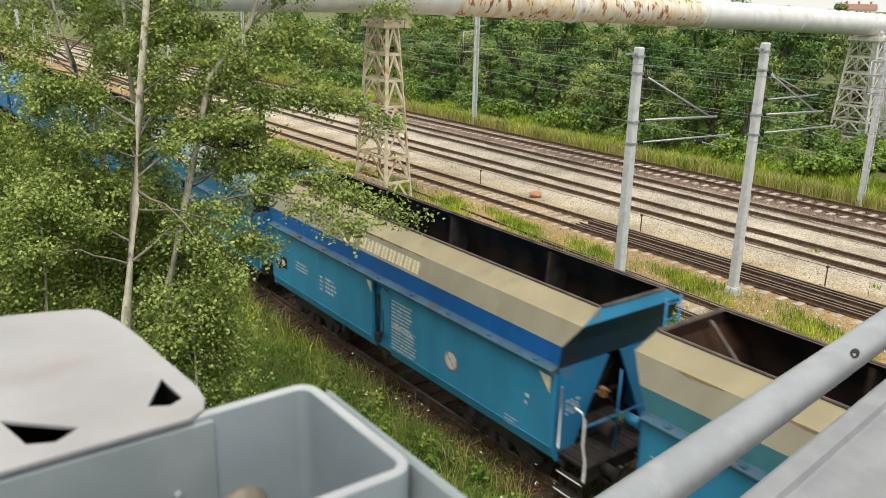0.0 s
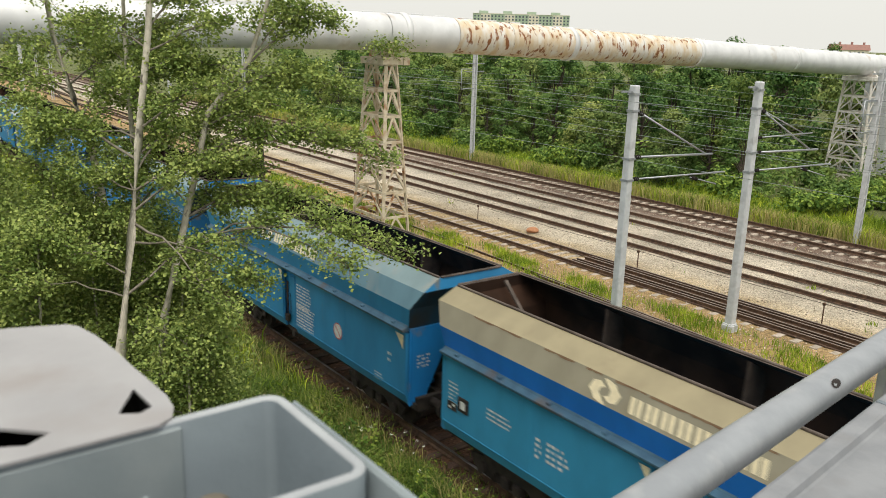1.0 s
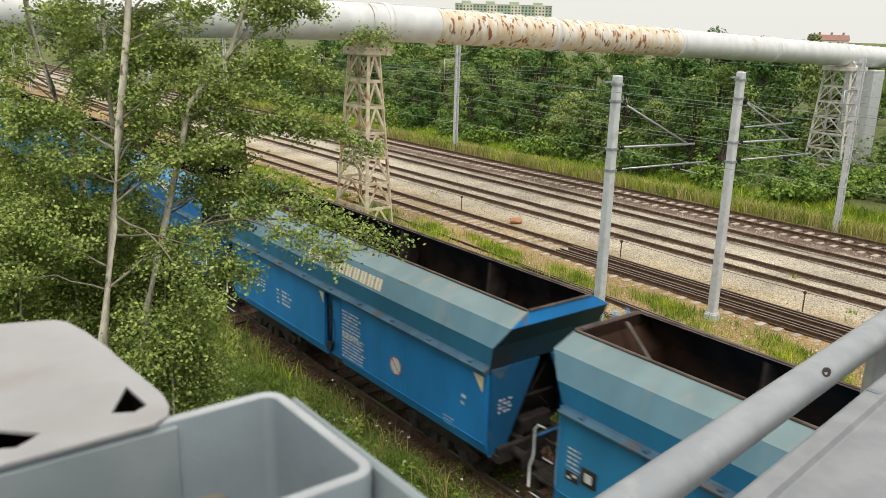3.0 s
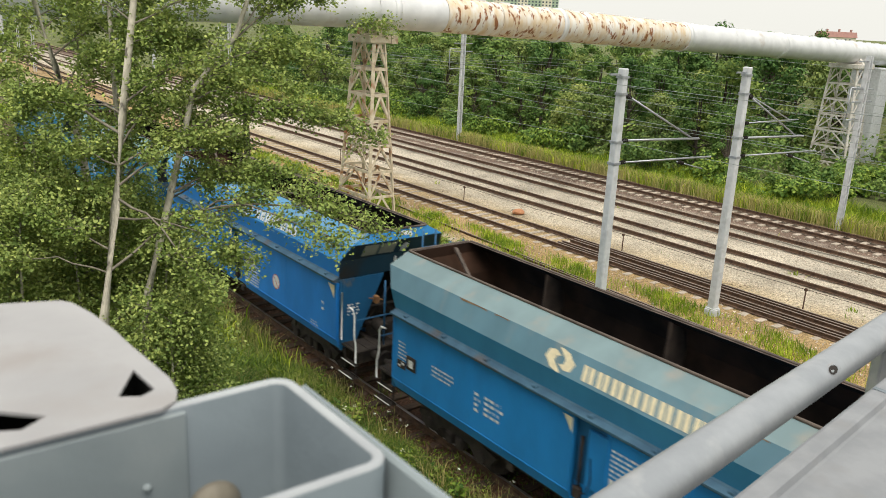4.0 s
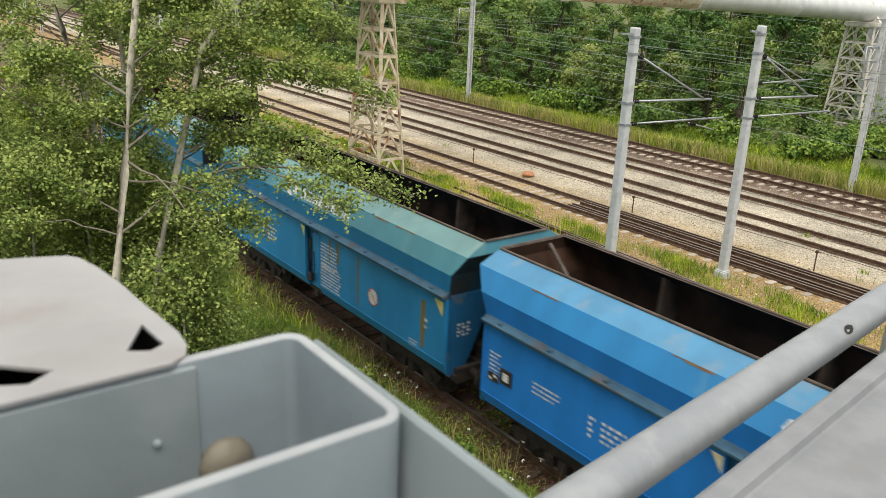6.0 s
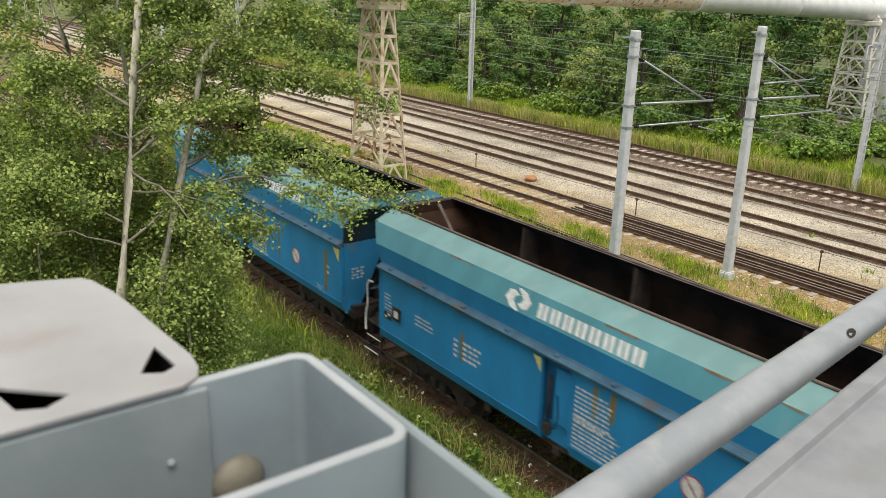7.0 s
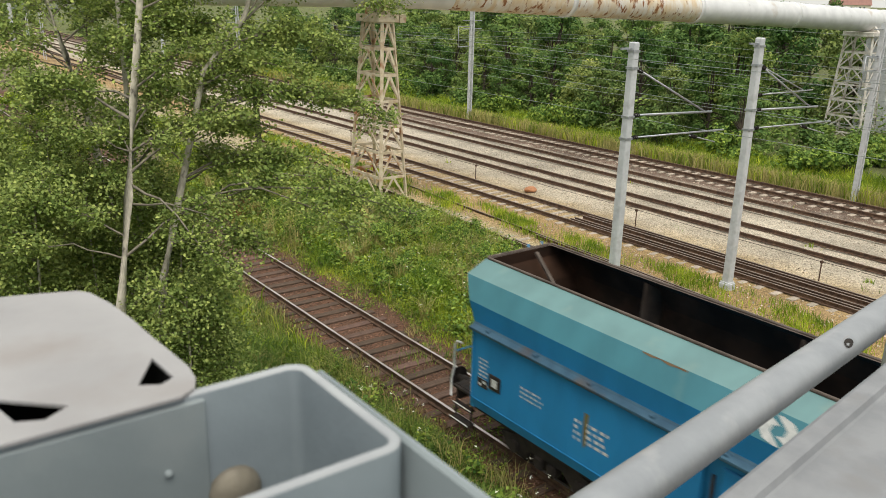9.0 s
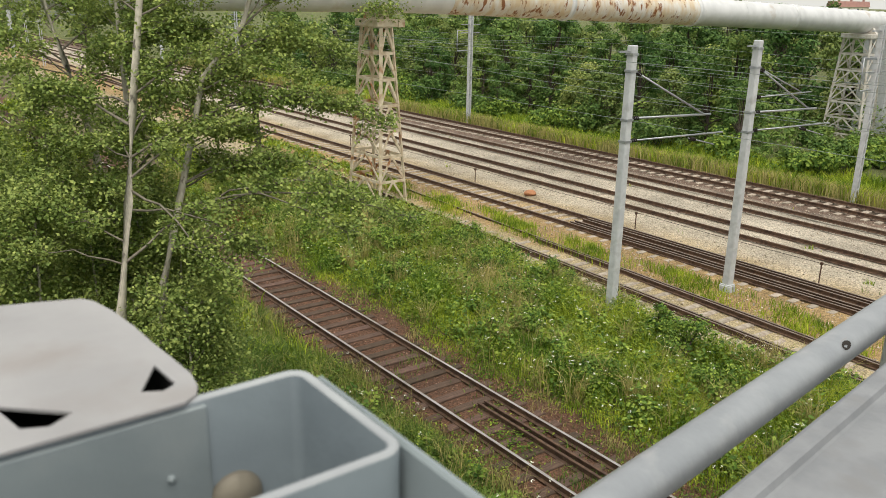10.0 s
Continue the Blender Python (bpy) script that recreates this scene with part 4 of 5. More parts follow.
steel_mast(29.4, 50.4, 8.9, "grey steel catenary mast at the edge of tall grass")
steel_mast(29.2, 19.2, 8.4, "grey steel catenary mast with insulators near bushes")
for x, y in ((12.5, 118), (16.8, 150), (29.4, 95), (29.4, 140), (4.0, 135)):
    steel_mast(x, y, 8.5, "distant grey steel catenary mast beside the tracks")


def wire(x, z, label, r=0.0075, y0=-40, y1=300, sag=0.25, material=None, drift=0.0):
    bm = bmesh.new()
    n = 60
    pts = []
    for k in range(n + 1):
        y = y0 + (y1 - y0) * k / n
        u = ((y + 15) / 50.0) % 1.0
        pts.append((x + drift * (y - 20), y, z - sag * 4 * u * (1 - u)))
    tube(bm, pts, r, 5)
    return tagged(part("overhead_wire", bm, material or M_WIRE), label, "wire", "overhead wires")


for x in (10.1, 14.9, 19.3, 23.4, 27.2):
    wire(x, 5.45, "grey-green contact wire over the tracks", sag=0.0)
    wire(x + 0.05, 6.9, "grey-green carrying wire sagging over the tracks", sag=0.7)
wire(7.0, 7.85, "thin feeder wire along the concrete masts")
wire(29.0, 8.0, "thin feeder wire along the steel masts")
wire(28.7, 7.0, "thin feeder wire along the steel masts", sag=0.4)


# ---- pipeline ----
PIPE = [(-60, 9.45), (11.0, 9.40), (90, 6.95)]
PIPE_Y, PIPE_R = 32.7, 0.84


def pipe_z(x):
    (x0, z0), (x1, z1), (x2, z2) = PIPE
    return z0 + (z1 - z0) * (x - x0) / (x1 - x0) if x < x1 else z1 + (z2 - z1) * (x - x1) / (x2 - x1)


def build_pipe():
    p = thing("pipeline", "wide white overhead pipeline with peeling rusty cladding", "pipeline", at=(0, PIPE_Y, 0))
    cuts = [-60, -35, -14, 0.5, 9.6, 13.5, 17.0, 21.5, 27.0, 32.6, 37.5, 43.6, 50.5, 62, 90]
    for a, b in zip(cuts, cuts[1:]):
        bm = bmesh.new()
        tube(bm, [(a + 0.01, 0, pipe_z(a + 0.01)), (b - 0.01, 0, pipe_z(b - 0.01))], PIPE_R, 40, caps=False)
        part("cladding", bm, M_PIPE_RUST if 13 < a < 32 else M_PIPE, p)
        n = max(int((b - a) / 1.3), 1)
        for k in range(n):
            bm = bmesh.new()
            x = a + (b - a) * (k + 0.5) / n
            z = pipe_z(x) + PIPE_R
            box(bm, (x - 0.35, -0.06, z - 0.02), (x + 0.25, 0.05, z + 0.05), bevel=0.01)
            part("seam_strip", bm, M_PIPE, p)
    for x in (10.6, 21.5, 32.6, 43.6):
        bm = bmesh.new()
        tube(bm, [(x - 0.16, 0, pipe_z(x)), (x - 0.15, 0, pipe_z(x)), (x + 0.15, 0, pipe_z(x)), (x + 0.16, 0, pipe_z(x))], [PIPE_R, PIPE_R + 0.06, PIPE_R + 0.06, PIPE_R], 40, caps=False)
        part("clamp_ring", bm, M_PIPE, p)


build_pipe()


def lattice_tower(x, y, z0, top, bx, by, tx, ty, material, label, levels=7):
    p = thing("lattice_tower", label, "tower", "pipeline towers", (x, y, 0))

    def corner(sx, sy, u):
        return Vector((sx * (bx + (tx - bx) * u) / 2, sy * (by + (ty - by) * u) / 2, z0 + (top - z0) * u))
    for sx in (-1, 1):
        for sy in (-1, 1):
            bm = bmesh.new()
            a, b = corner(sx, sy, 0), corner(sx, sy, 1)
            bar(bm, a, b, 0.16, 0.022)
            bar(bm, a + Vector((sx * 0.0, -sy * 0.07, 0)), b + Vector((0, -sy * 0.07, 0)), 0.022, 0.15)
            part("leg", bm, material, p)
    faces = [((-1, -1), (1, -1)), ((-1, 1), (1, 1)), ((-1, -1), (-1, 1)), ((1, -1), (1, 1))]
    for (a, b) in faces:
        for k in range(levels):
            u0, u1 = k / levels, (k + 1) / levels
            bm = bmesh.new()
            bar(bm, corner(*a, u1), corner(*b, u1), 0.05, 0.12)
            mid = (corner(*a, u1) + corner(*b, u1)) / 2
            bar(bm, corner(*a, u0), mid, 0.04, 0.10)
            bar(bm, corner(*b, u0), mid, 0.04, 0.10)
            part("bracing", bm, material, p)
    bm = bmesh.new()
    box(bm, (-tx / 2 - 0.25, -ty / 2 - 0.1, top), (tx / 2 + 0.25, ty / 2 + 0.1, top + 0.32), bevel=0.01)
    box(bm, (tx / 2 + 0.26, -ty / 2 - 0.15, top - 0.02), (tx / 2 + 0.6, -ty / 2 + 0.3, top + 0.34), bevel=0.01)
    part("cap_beam", bm, material, p)
    bm = bmesh.new()
    prism(bm, [(-ty / 2, top + 0.32), (ty / 2, top + 0.32), (0.7, pipe_z(x) - 0.4), (-0.7, pipe_z(x) - 0.4)], "x", -0.15, 0.15)
    part("saddle", bm, material, p)
    return p


lattice_tower(9.55, 32.7, -0.25, 7.95, 1.5, 2.9, 0.6, 1.75, M_TOWER, "cream-painted lattice tower with flaking rust under the pipeline")
lattice_tower(54.6, 32.7, -1.8, 6.85, 2.6, 3.2, 1.7, 2.2, M_TOWER2, "white-painted lattice tower holding the pipeline among bushes")
lattice_tower(-30, 32.7, -0.6, 8.1, 1.5, 2.9, 0.75, 2.2, M_TOWER, "cream-painted lattice tower behind the trees")
bm = bmesh.new()
box(bm, (57.6, 31.6, -1.5), (59.4, 34.0, 6.9), bevel=0.03)
tagged(part("concrete_pier", bm, M_CONC), "tall weathered concrete pier beside the white tower", "pier")


# ---- bridge under the camera and its railing ----
def build_bridge():
    bm = bmesh.new()
    box(bm, (-60, -9, 6.7), (70, 1.0, 7.5), bevel=0.03)
    tagged(part("bridge_deck", bm, M_DECK), "plain concrete bridge deck over the tracks", "bridge", kind="structure")
    ex, ey, ez = EYE
    # handrail tube, turned slightly off the deck's line
    rail_ = thing("handrail", "galvanised tubular handrail with an oval slot", "railing", at=(ex, ey, ez))
    d = Vector((1.0, 0.125, 0.0))
    a = Vector((0.78, 0.585, -0.612))
    bm = bmesh.new()
    tube(bm, [a - d * 1.6, a, a + d * 2, a + d * 8], 0.0325, 28)
    part("rail_tube", bm, M_GALV, rail_)
    du = d.normalized()
    nv = Vector((0.07, -0.75, 0.66))
    nv = (nv - du * nv.dot(du)).normalized()
    bv = nv.cross(du)
    c = a + d * 0.637
    for k, (sl, sw, out, m_) in enumerate(((0.027, 0.0125, 0.0324, M_PALE), (0.018, 0.0085, 0.0331, M_UNDER))):
        cut = bmesh.new()
        ring = []
        for q in range(20):
            an = q * math.pi / 10
            w_ = math.sin(an) * sw
            ring.append(cut.verts.new(c + du * (math.cos(an) * sl - 0.006 * k) + bv * w_ + nv * (out - 16.0 * w_ * w_)))
        cut.faces.new(ring)
        part("slot", cut, m_, rail_, "oval drain slot")
    for k in (1.05, 3.4, 5.7):
        bm = bmesh.new()
        q = a + d * k
        box(bm, (q.x - 0.05, q.y - 0.012, -1.735), (q.x + 0.05, q.y + 0.012, q.z - 0.02), bevel=0.004)
        part("baluster", bm, M_GALV, rail_, "flat galvanised post")
    # broad pale panel this side of the tube
    pan = thing("parapet_panel", "pale grey sheet-metal parapet panel with a folded edge", "parapet", at=(ex, ey, ez))
    n = Vector((-0.124, 0.992, 0))
    e0 = Vector((0.835, 0.51, -0.614))
    bm = bmesh.new()

    def strip(offs, x0=-0.9, x1=7.0):
        prev = None
        for off, dz in offs:
            p0 = e0 + d * x0 + n * off + Vector((0, 0, dz))
            p1 = e0 + d * x1 + n * off + Vector((0, 0, dz))
            cur = (bm.verts.new(p0), bm.verts.new(p1))
            if prev:
                bm.faces.new((prev[0], prev[1], cur[1], cur[0]))
            prev = cur
    strip([(0.0, -0.16), (0.002, -0.012), (-0.002, -0.003), (-0.008, 0.0), (-0.030, 0.0), (-0.034, -0.002), (-0.038, -0.012), (-0.042, -0.014), (-0.75, -0.032)])
    part("sheet", bm, M_PANEL, pan)
    for x in (0.4, 3.0, 6.0):
        bm = bmesh.new()
        p = e0 + d * x + n * -0.4
        box(bm, (p.x - 0.04, p.y - 0.04, -1.735), (p.x + 0.04, p.y + 0.04, p.z - 0.026))
        part("panel_post", bm, M_GALV_DULL, pan)
    for x in (-0.06, 0.62, 2.2):
        p = e0 + d * x + n * -0.016
        bm = bmesh.new()
        box(bm, (p.x - 0.006, p.y - 0.012, p.z - 0.0004), (p.x + 0.006, p.y + 0.010, p.z + 0.0012))
        part("sheet_joint", bm, M_GALV_DULL, pan)
    # open box post with its cap plate
    post = thing("barrier_post", "open-topped grey galvanised box post with a bolted inside", "post", at=(ex, ey, ez))
    top, low = -0.2205, -1.735
    x0, x1, y0, y1, r, t = -0.16, 0.211, 0.302, 0.420, 0.014, 0.0065

    def loop(off):
        pts = []
        for cx, cy, a0 in ((x1 - r, y0 + r, -90), (x1 - r, y1 - r, 0), (x0 + r, y1 - r, 90), (x0 + r, y0 + r, 180)):
            for k in range(7):
                an = radians(a0 + k * 15)
                pts.append((cx + (r - off) * math.cos(an), cy + (r - off) * math.sin(an)))
        return pts
    bm = bmesh.new()
    rings = []
    for off, z in ((0, low), (0, top - 0.0015), (0.0015, top), (t - 0.0015, top), (t, top - 0.0015), (t, low)):
        rings.append([bm.verts.new((x, y, z)) for x, y in loop(off)])
    for p, q in zip(rings, rings[1:]):
        for k in range(len(p)):
            f = bm.faces.new((p[k], p[(k + 1) % len(p)], q[(k + 1) % len(p)], q[k]))
            f.smooth = True
            # rim faces take a paler copy of the metal, with sky light in its colour
            f.material_index = 1 if p in rings[1:4] else 0
    bm.faces.new(rings[-1])
    part("box_section", bm, [M_GALV_DULL, M_ZINC], post)
    bm = bmesh.new()
    box(bm, (-0.155, 0.4115, low), (0.146, 0.4145, top - 0.004), bevel=0.001)
    part("liner", bm, M_LINER, post)
    bm = bmesh.new()
    bmesh.ops.create_uvsphere(bm, u_segments=20, v_segments=12, radius=0.0145, matrix=Matrix.Translation((0.160, 0.4125, -0.290)) @ Matrix.Diagonal((1.15, 0.75, 1.1, 1)))
    for f in bm.faces:
        f.smooth = True
    part("bolt_head", bm, M_BOLT, post, "domed dull brass-coloured bolt head")
    bm = bmesh.new()
    bmesh.ops.create_uvsphere(bm, u_segments=10, v_segments=8, radius=0.0025, matrix=Matrix.Translation((0.122, 0.411, -0.264)))
    part("weld_spatter", bm, M_LINER, post)
    # outer web plate
    bm = bmesh.new()
    box(bm, (0.2125, -0.20, low), (0.2185, 0.408, top - 0.003), bevel=0.002)
    part("web_plate", bm, M_LINER, post)
    # cap plate with two cut-outs
    bm = bmesh.new()
    outer = [(-0.22, 0.4105), (0.132, 0.4105), (0.142, 0.4165), (0.147, 0.428), (0.149, 0.446), (0.147, 0.478), (0.145, 0.505), (0.144, 0.535), (0.140, 0.575), (0.134, 0.603), (0.128, 0.612),
             (0.10, 0.622), (0.06, 0.634), (-0.05, 0.655), (-0.22, 0.665)]
    hole1 = [(0.135, 0.468), (0.117, 0.437), (0.128, 0.431), (0.137, 0.436)]
    hole2 = [(0.046, 0.466), (0.053, 0.431), (0.066, 0.425), (0.080, 0.434)]
    loops = []
    for poly in (outer, hole1, hole2):
        vs = [bm.verts.new((x, y, 0)) for x, y in poly]
        loops += [bm.edges.new((vs[k], vs[(k + 1) % len(vs)])) for k in range(len(vs))]
    bmesh.ops.triangle_fill(bm, use_beauty=True, edges=loops)
    fs = bm.faces[:]
    ext = bmesh.ops.extrude_face_region(bm, geom=fs)
    for v in ext["geom"]:
        if isinstance(v, bmesh.types.BMVert):
            v.co.z -= 0.002
    bmesh.ops.translate(bm, verts=bm.verts[:], vec=(0, 0, top + 0.002))
    bmesh.ops.recalc_face_normals(bm, faces=bm.faces[:])
    part("cap_plate", bm, M_PALE, post, "white dusty cap plate with two cut-outs")
    # added black box under the plate, its colour standing for shade in the cut-outs
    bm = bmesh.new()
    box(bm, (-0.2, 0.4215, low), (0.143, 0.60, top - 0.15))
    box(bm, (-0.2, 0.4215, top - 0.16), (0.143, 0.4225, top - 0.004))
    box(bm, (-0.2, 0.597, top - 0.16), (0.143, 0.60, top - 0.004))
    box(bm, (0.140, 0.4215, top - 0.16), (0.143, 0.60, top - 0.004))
    part("hole_shade_box", bm, M_BLACK, post)


build_bridge()


# ---- trees and shrubs on the near side ----
def bend(a, b, r, n=6, sag=0.12):
    """Points along a slightly crooked limb from a to b."""
    a, b = Vector(a), Vector(b)
    ln = (b - a).length
    pts = []
    for k in range(n + 1):
        u = k / n
        p = a.lerp(b, u)
        if 0 < k:
            p += Vector((r.uniform(-1, 1), r.uniform(-1, 1), r.uniform(-1, 1))) * ln * 0.025
        p.z += math.sin(u * math.pi) * ln * sag
        pts.append(p)
    return pts


def along(pts, u):
    f = min(max(u, 0), 0.9999) * (len(pts) - 1)
    k = int(f)
    return Vector(pts[k]).lerp(Vector(pts[k + 1]), f - k)


def poplar(label, trunk, radius, limbs, auto, seed, spread=1.6, per_limb=900, leaf=0.052, low=0.3, thick=0.17):
    """A poplar: pale trunk, crooked limbs, twigs and single leaves hung round the twigs."""
    r = random.Random(seed)
    t = thing("poplar_tree", label, "tree", "poplars by the track")
    bm = bmesh.new()
    n = len(trunk)
    tube(bm, trunk, [radius * (1 - 0.62 * k / (n - 1)) for k in range(n)], 12)
    part("trunk", bm, M_BARK, t)
    todo = [(along(trunk, u), Vector(e), 1.25) for u, e in limbs]
    for k in range(auto):
        u = low + (1 - low) * (k + r.random()) / auto
        s = along(trunk, u)
        az = k * 2.4 + r.uniform(-0.5, 0.5)
        if -math.sin(az) - 0.2 * math.cos(az) > 0.3:  # the side over the bridge is bare
            az += math.pi * 0.75
        ln = spread * r.uniform(0.65, 1.15) * (1.15 - 0.55 * max(0, (u - 0.5) * 2))
        todo.append((s, s + Vector((math.cos(az) * ln, math.sin(az) * ln, ln * r.uniform(0.05, 0.6))), 1.0))
    cl = []
    for s, e, full in todo:
        bl = bmesh.new()
        pts = bend(s, e, r)
        ln = (e - s).length
        tube(bl, pts, [0.017 * (1 - 0.8 * k / 6) * min(1.4, ln / 1.5) for k in range(7)], 6)
        m = int((0.8 if full > 1 and e.z < 6.2 else 1.3) * per_limb * full * (0.5 + 0.35 * ln))
        twigs = max(6, int(ln * 11))
        for k in range(twigs):
            u = r.uniform((0.66 if e.z < 6.2 else 0.38) if full > 1 else 0.22, 1.0)
            p = along(pts, u)
            d = Vector((r.gauss(0, 1), r.gauss(0, 1), r.gauss(0.1, 0.6))).normalized() * r.uniform(0.15, 0.48)
            tube(bl, [p, p + d * 0.5 + Vector((0, 0, 0.02)), p + d], [0.006, 0.004, 0.002], 4)
            c = m // twigs
            w = RNG.uniform(0.15, 1.1, c)[:, None]
            cl.append(np.array(p)[None] + np.array(d)[None] * w + RNG.normal(size=(c, 3)) * np.array([thick, thick, thick * 0.7]) * 0.55)
        part("limb", bl, M_LIMB, t)
    leaves("crown", np.concatenate(cl), leaf, M_LEAF, t)
    return t


poplar("tall young poplar with a pale trunk and grey-green leaves",
       [(-9.25, 10.1, -0.5), (-8.7, 10.85, 3.0), (-8.38, 11.25, 4.85), (-7.95, 11.9, 6.3), (-7.63, 12.38, 7.53), (-7.21, 12.94, 9.13), (-6.9, 13.3, 11.0), (-6.8, 13.5, 12.5)],
       0.092, [(0.42, (-6.4, 11.2, 5.5)), (0.45, (-7.0, 10.7, 5.2)), (0.5, (-6.0, 12.0, 7.2)), (0.35, (-9.4, 12.2, 5.6)), (0.55, (-8.93, 14.24, 7.76)),
                (0.58, (-8.79, 13.68, 7.47)), (0.50, (-8.67, 13.06, 6.95)), (0.66, (-7.66, 14.01, 8.09))], 26, 11, 1.5, 900, low=0.34)
poplar("poplar with a forked pale stem and long leafy limbs",
       [(-8.3, 11.3, -0.5), (-7.8, 11.8, 3.0), (-7.52, 11.96, 4.98), (-7.27, 12.15, 5.61), (-6.77, 12.52, 6.88), (-6.35, 12.87, 7.93), (-5.68, 12.7, 8.8), (-5.2, 12.6, 10.2), (-5.0, 12.6, 11.4)],
       0.075, [(0.40, (-4.38, 9.72, 6.05)), (0.42, (-5.33, 10.03, 5.9)), (0.55, (-4.07, 10.89, 7.3)), (0.55, (-4.5, 11.3, 7.5)), (0.68, (-4.2, 12.0, 8.3)),
               (0.62, (-4.6, 12.4, 8.5)), (0.45, (-5.35, 11.4, 6.7)), (0.34, (-6.2, 10.9, 5.5)), (0.4, (-4.95, 10.5, 6.35)), (0.75, (-4.6, 12.6, 9.6)),
               (0.6, (-5.0, 11.9, 8.0)), (0.7, (-4.0, 12.6, 9.5)),
               (0.50, (-5.82, 12.19, 7.11)), (0.55, (-5.36, 12.06, 7.64)), (0.60, (-5.69, 12.8, 8.03)), (0.45, (-5.7, 11.47, 6.58)), (0.66, (-4.59, 12.31, 8.58)), (0.50, (-6.32, 12.24, 6.32))], 12, 12, 1.2, 760, low=0.42)
poplar("poplar with a pale leaning trunk behind its neighbours",
       [(-7.3, 13.4, -0.5), (-7.6, 14.0, 5.0), (-7.81, 14.4, 7.3), (-7.94, 14.81, 8.11), (-8.07, 15.29, 9.1), (-8.2, 15.6, 11.5)],
       0.085, [(0.55, (-9.3, 14.6, 7.9)), (0.6, (-9.6, 15.2, 8.6))], 13, 13, 1.4, 560, low=0.34)
poplar("slim poplar among other young poplars",
       [(-7.5, 13.2, -0.5), (-7.35, 13.5, 5.0), (-7.32, 13.74, 8.25), (-7.25, 14.02, 9.1), (-7.1, 14.3, 11.6)],
       0.06, [], 15, 14, 1.4, 760, low=0.35)
poplar("slim poplar at the edge of the thicket",
       [(-10.3, 14.5, -0.5), (-10.0, 14.8, 3.5), (-9.8, 15.0, 6.0), (-9.7, 15.2, 8.0)],
       0.07, [], 16, 15, 1.2, 560, low=0.3)


def shrub(label, x, y, rad, h, n, seed, material=None, leaf=0.06, group="shrubs", sp=None):
    """A shrub: several stems and clumped leaves with gaps between the clumps."""
    r = random.Random(seed)
    z = float(ground_height(np.array([x]), np.array([y]))[0])
    s = thing("shrub", label, "shrub", group, (x, y, z))
    bm = bmesh.new()
    cl, ow = [], []
    k = max(8, int(rad * h * 5))
    for i in range(k):
        a = r.uniform(0, 6.283)
        q = math.sqrt(r.random())
        e = Vector((math.cos(a) * rad * q, math.sin(a) * rad * q, h * (0.3 + 0.7 * r.random()) * (1.1 - 0.4 * q)))
        tube(bm, [(e.x * 0.08, e.y * 0.08, -0.05), (e.x * 0.45, e.y * 0.45, e.z * 0.55), e], [0.018, 0.012, 0.005], 5)
        c = n // k
        cs = rad * r.uniform(0.14, 0.26)
        o = RNG.normal(size=(c, 3))
        ow.append(o)
        cl.append(np.array(e)[None] + o * np.array([cs, cs, cs * 0.8]))
    pts, ow = np.concatenate(cl), np.concatenate(ow)
    ok = pts[:, 2] > 0.05
    part("woody_base", bm, M_DARKBARK, s)
    leaves("foliage", pts[ok], leaf, material or M_LEAF2, s, 0.5, 1.15, ow[ok])
    return s


SAPLINGS = [(-9.6, 12.6, 6.4), (-8.2, 13.0, 6.3), (-6.9, 12.6, 5.8), (-9.9, 13.6, 6.8), (-8.9, 14.4, 7.0), (-10.6, 16.4, 7.0), (-7.0, 13.9, 6.0), (-7.5, 12.4, 5.5), (-9.4, 17.5, 6.4), (-8.0, 16.5, 6.0), (-6.6, 15.2, 5.2), (-7.6, 11.1, 4.9)]
for k, (x, y, h) in enumerate(SAPLINGS):
    lr = random.Random(70 + k)
    dx, dy = lr.uniform(-0.3, 0.5), lr.uniform(-0.3, 0.4)
    poplar("young poplar sapling with dense grey-green leaves down its stem", [(x, y, -0.6), (x + dx * 0.4, y + dy * 0.4, h * 0.4), (x + dx, y + dy, h * 0.75), (x + dx * 1.2, y + dy * 1.2, h)],
           0.035, [], 24, 80 + k, 0.85, 640, 0.052, 0.42, 0.28)
for k, (x, y, rad, h, n) in enumerate([(3.2, 27.0, 0.9, 1.3, 2500), (5.2, 24.6, 1.0, 1.2, 2600), (4.2, 30.5, 1.3, 1.6, 3500), (6.6, 20.3, 0.9, 1.0, 2200), (6.4, 12.2, 0.7, 1.3, 2200),
                                       (3.4, 12.4, 0.7, 0.8, 1600), (6.7, 26.5, 1.2, 1.3, 3000), (2.9, 33.5, 1.0, 1.6, 2500), (3.6, 22.0, 0.6, 0.9, 1500), (5.4, 17.5, 0.8, 0.9, 2000), (4.0, 16.0, 0.6, 0.8, 1400),
                                       (7.4, 18.3, 0.6, 1.0, 1600), (7.6, 23.2, 0.8, 1.1, 2200), (6.2, 30.0, 1.3, 1.5, 3000), (5.0, 10.2, 0.6, 0.9, 1500), (6.9, 13.6, 0.5, 1.2, 1600)]):
    shrub("low bright green weed bush between the tracks", x, y, rad, h, n, 60 + k, M_LEAF2, 0.07, "weed bushes")


for k, (x, y) in enumerate([(-2.8, 54.4), (-3.6, 44.2), (-6.0, 37.1), (5.6, 54.2), (4.3, 46.3), (-1.2, 47.7), (0.7, 71.9), (0.2, 59.8), (4.3, 39.5)]):
    shrub("bright yellow-green meadow bush behind the poplars", x, y, 1.0 + 0.25 * (k % 3), 1.1 + 0.35 * (k % 2), 2600, 400 + k, M_MEADOW, 0.09, "meadow bushes")


shrub("low dense grey-green shrub at the foot of the poplars", -6.8, 11.9, 0.8, 2.8, 5000, 432, M_LEAF, 0.045, "shrubs")


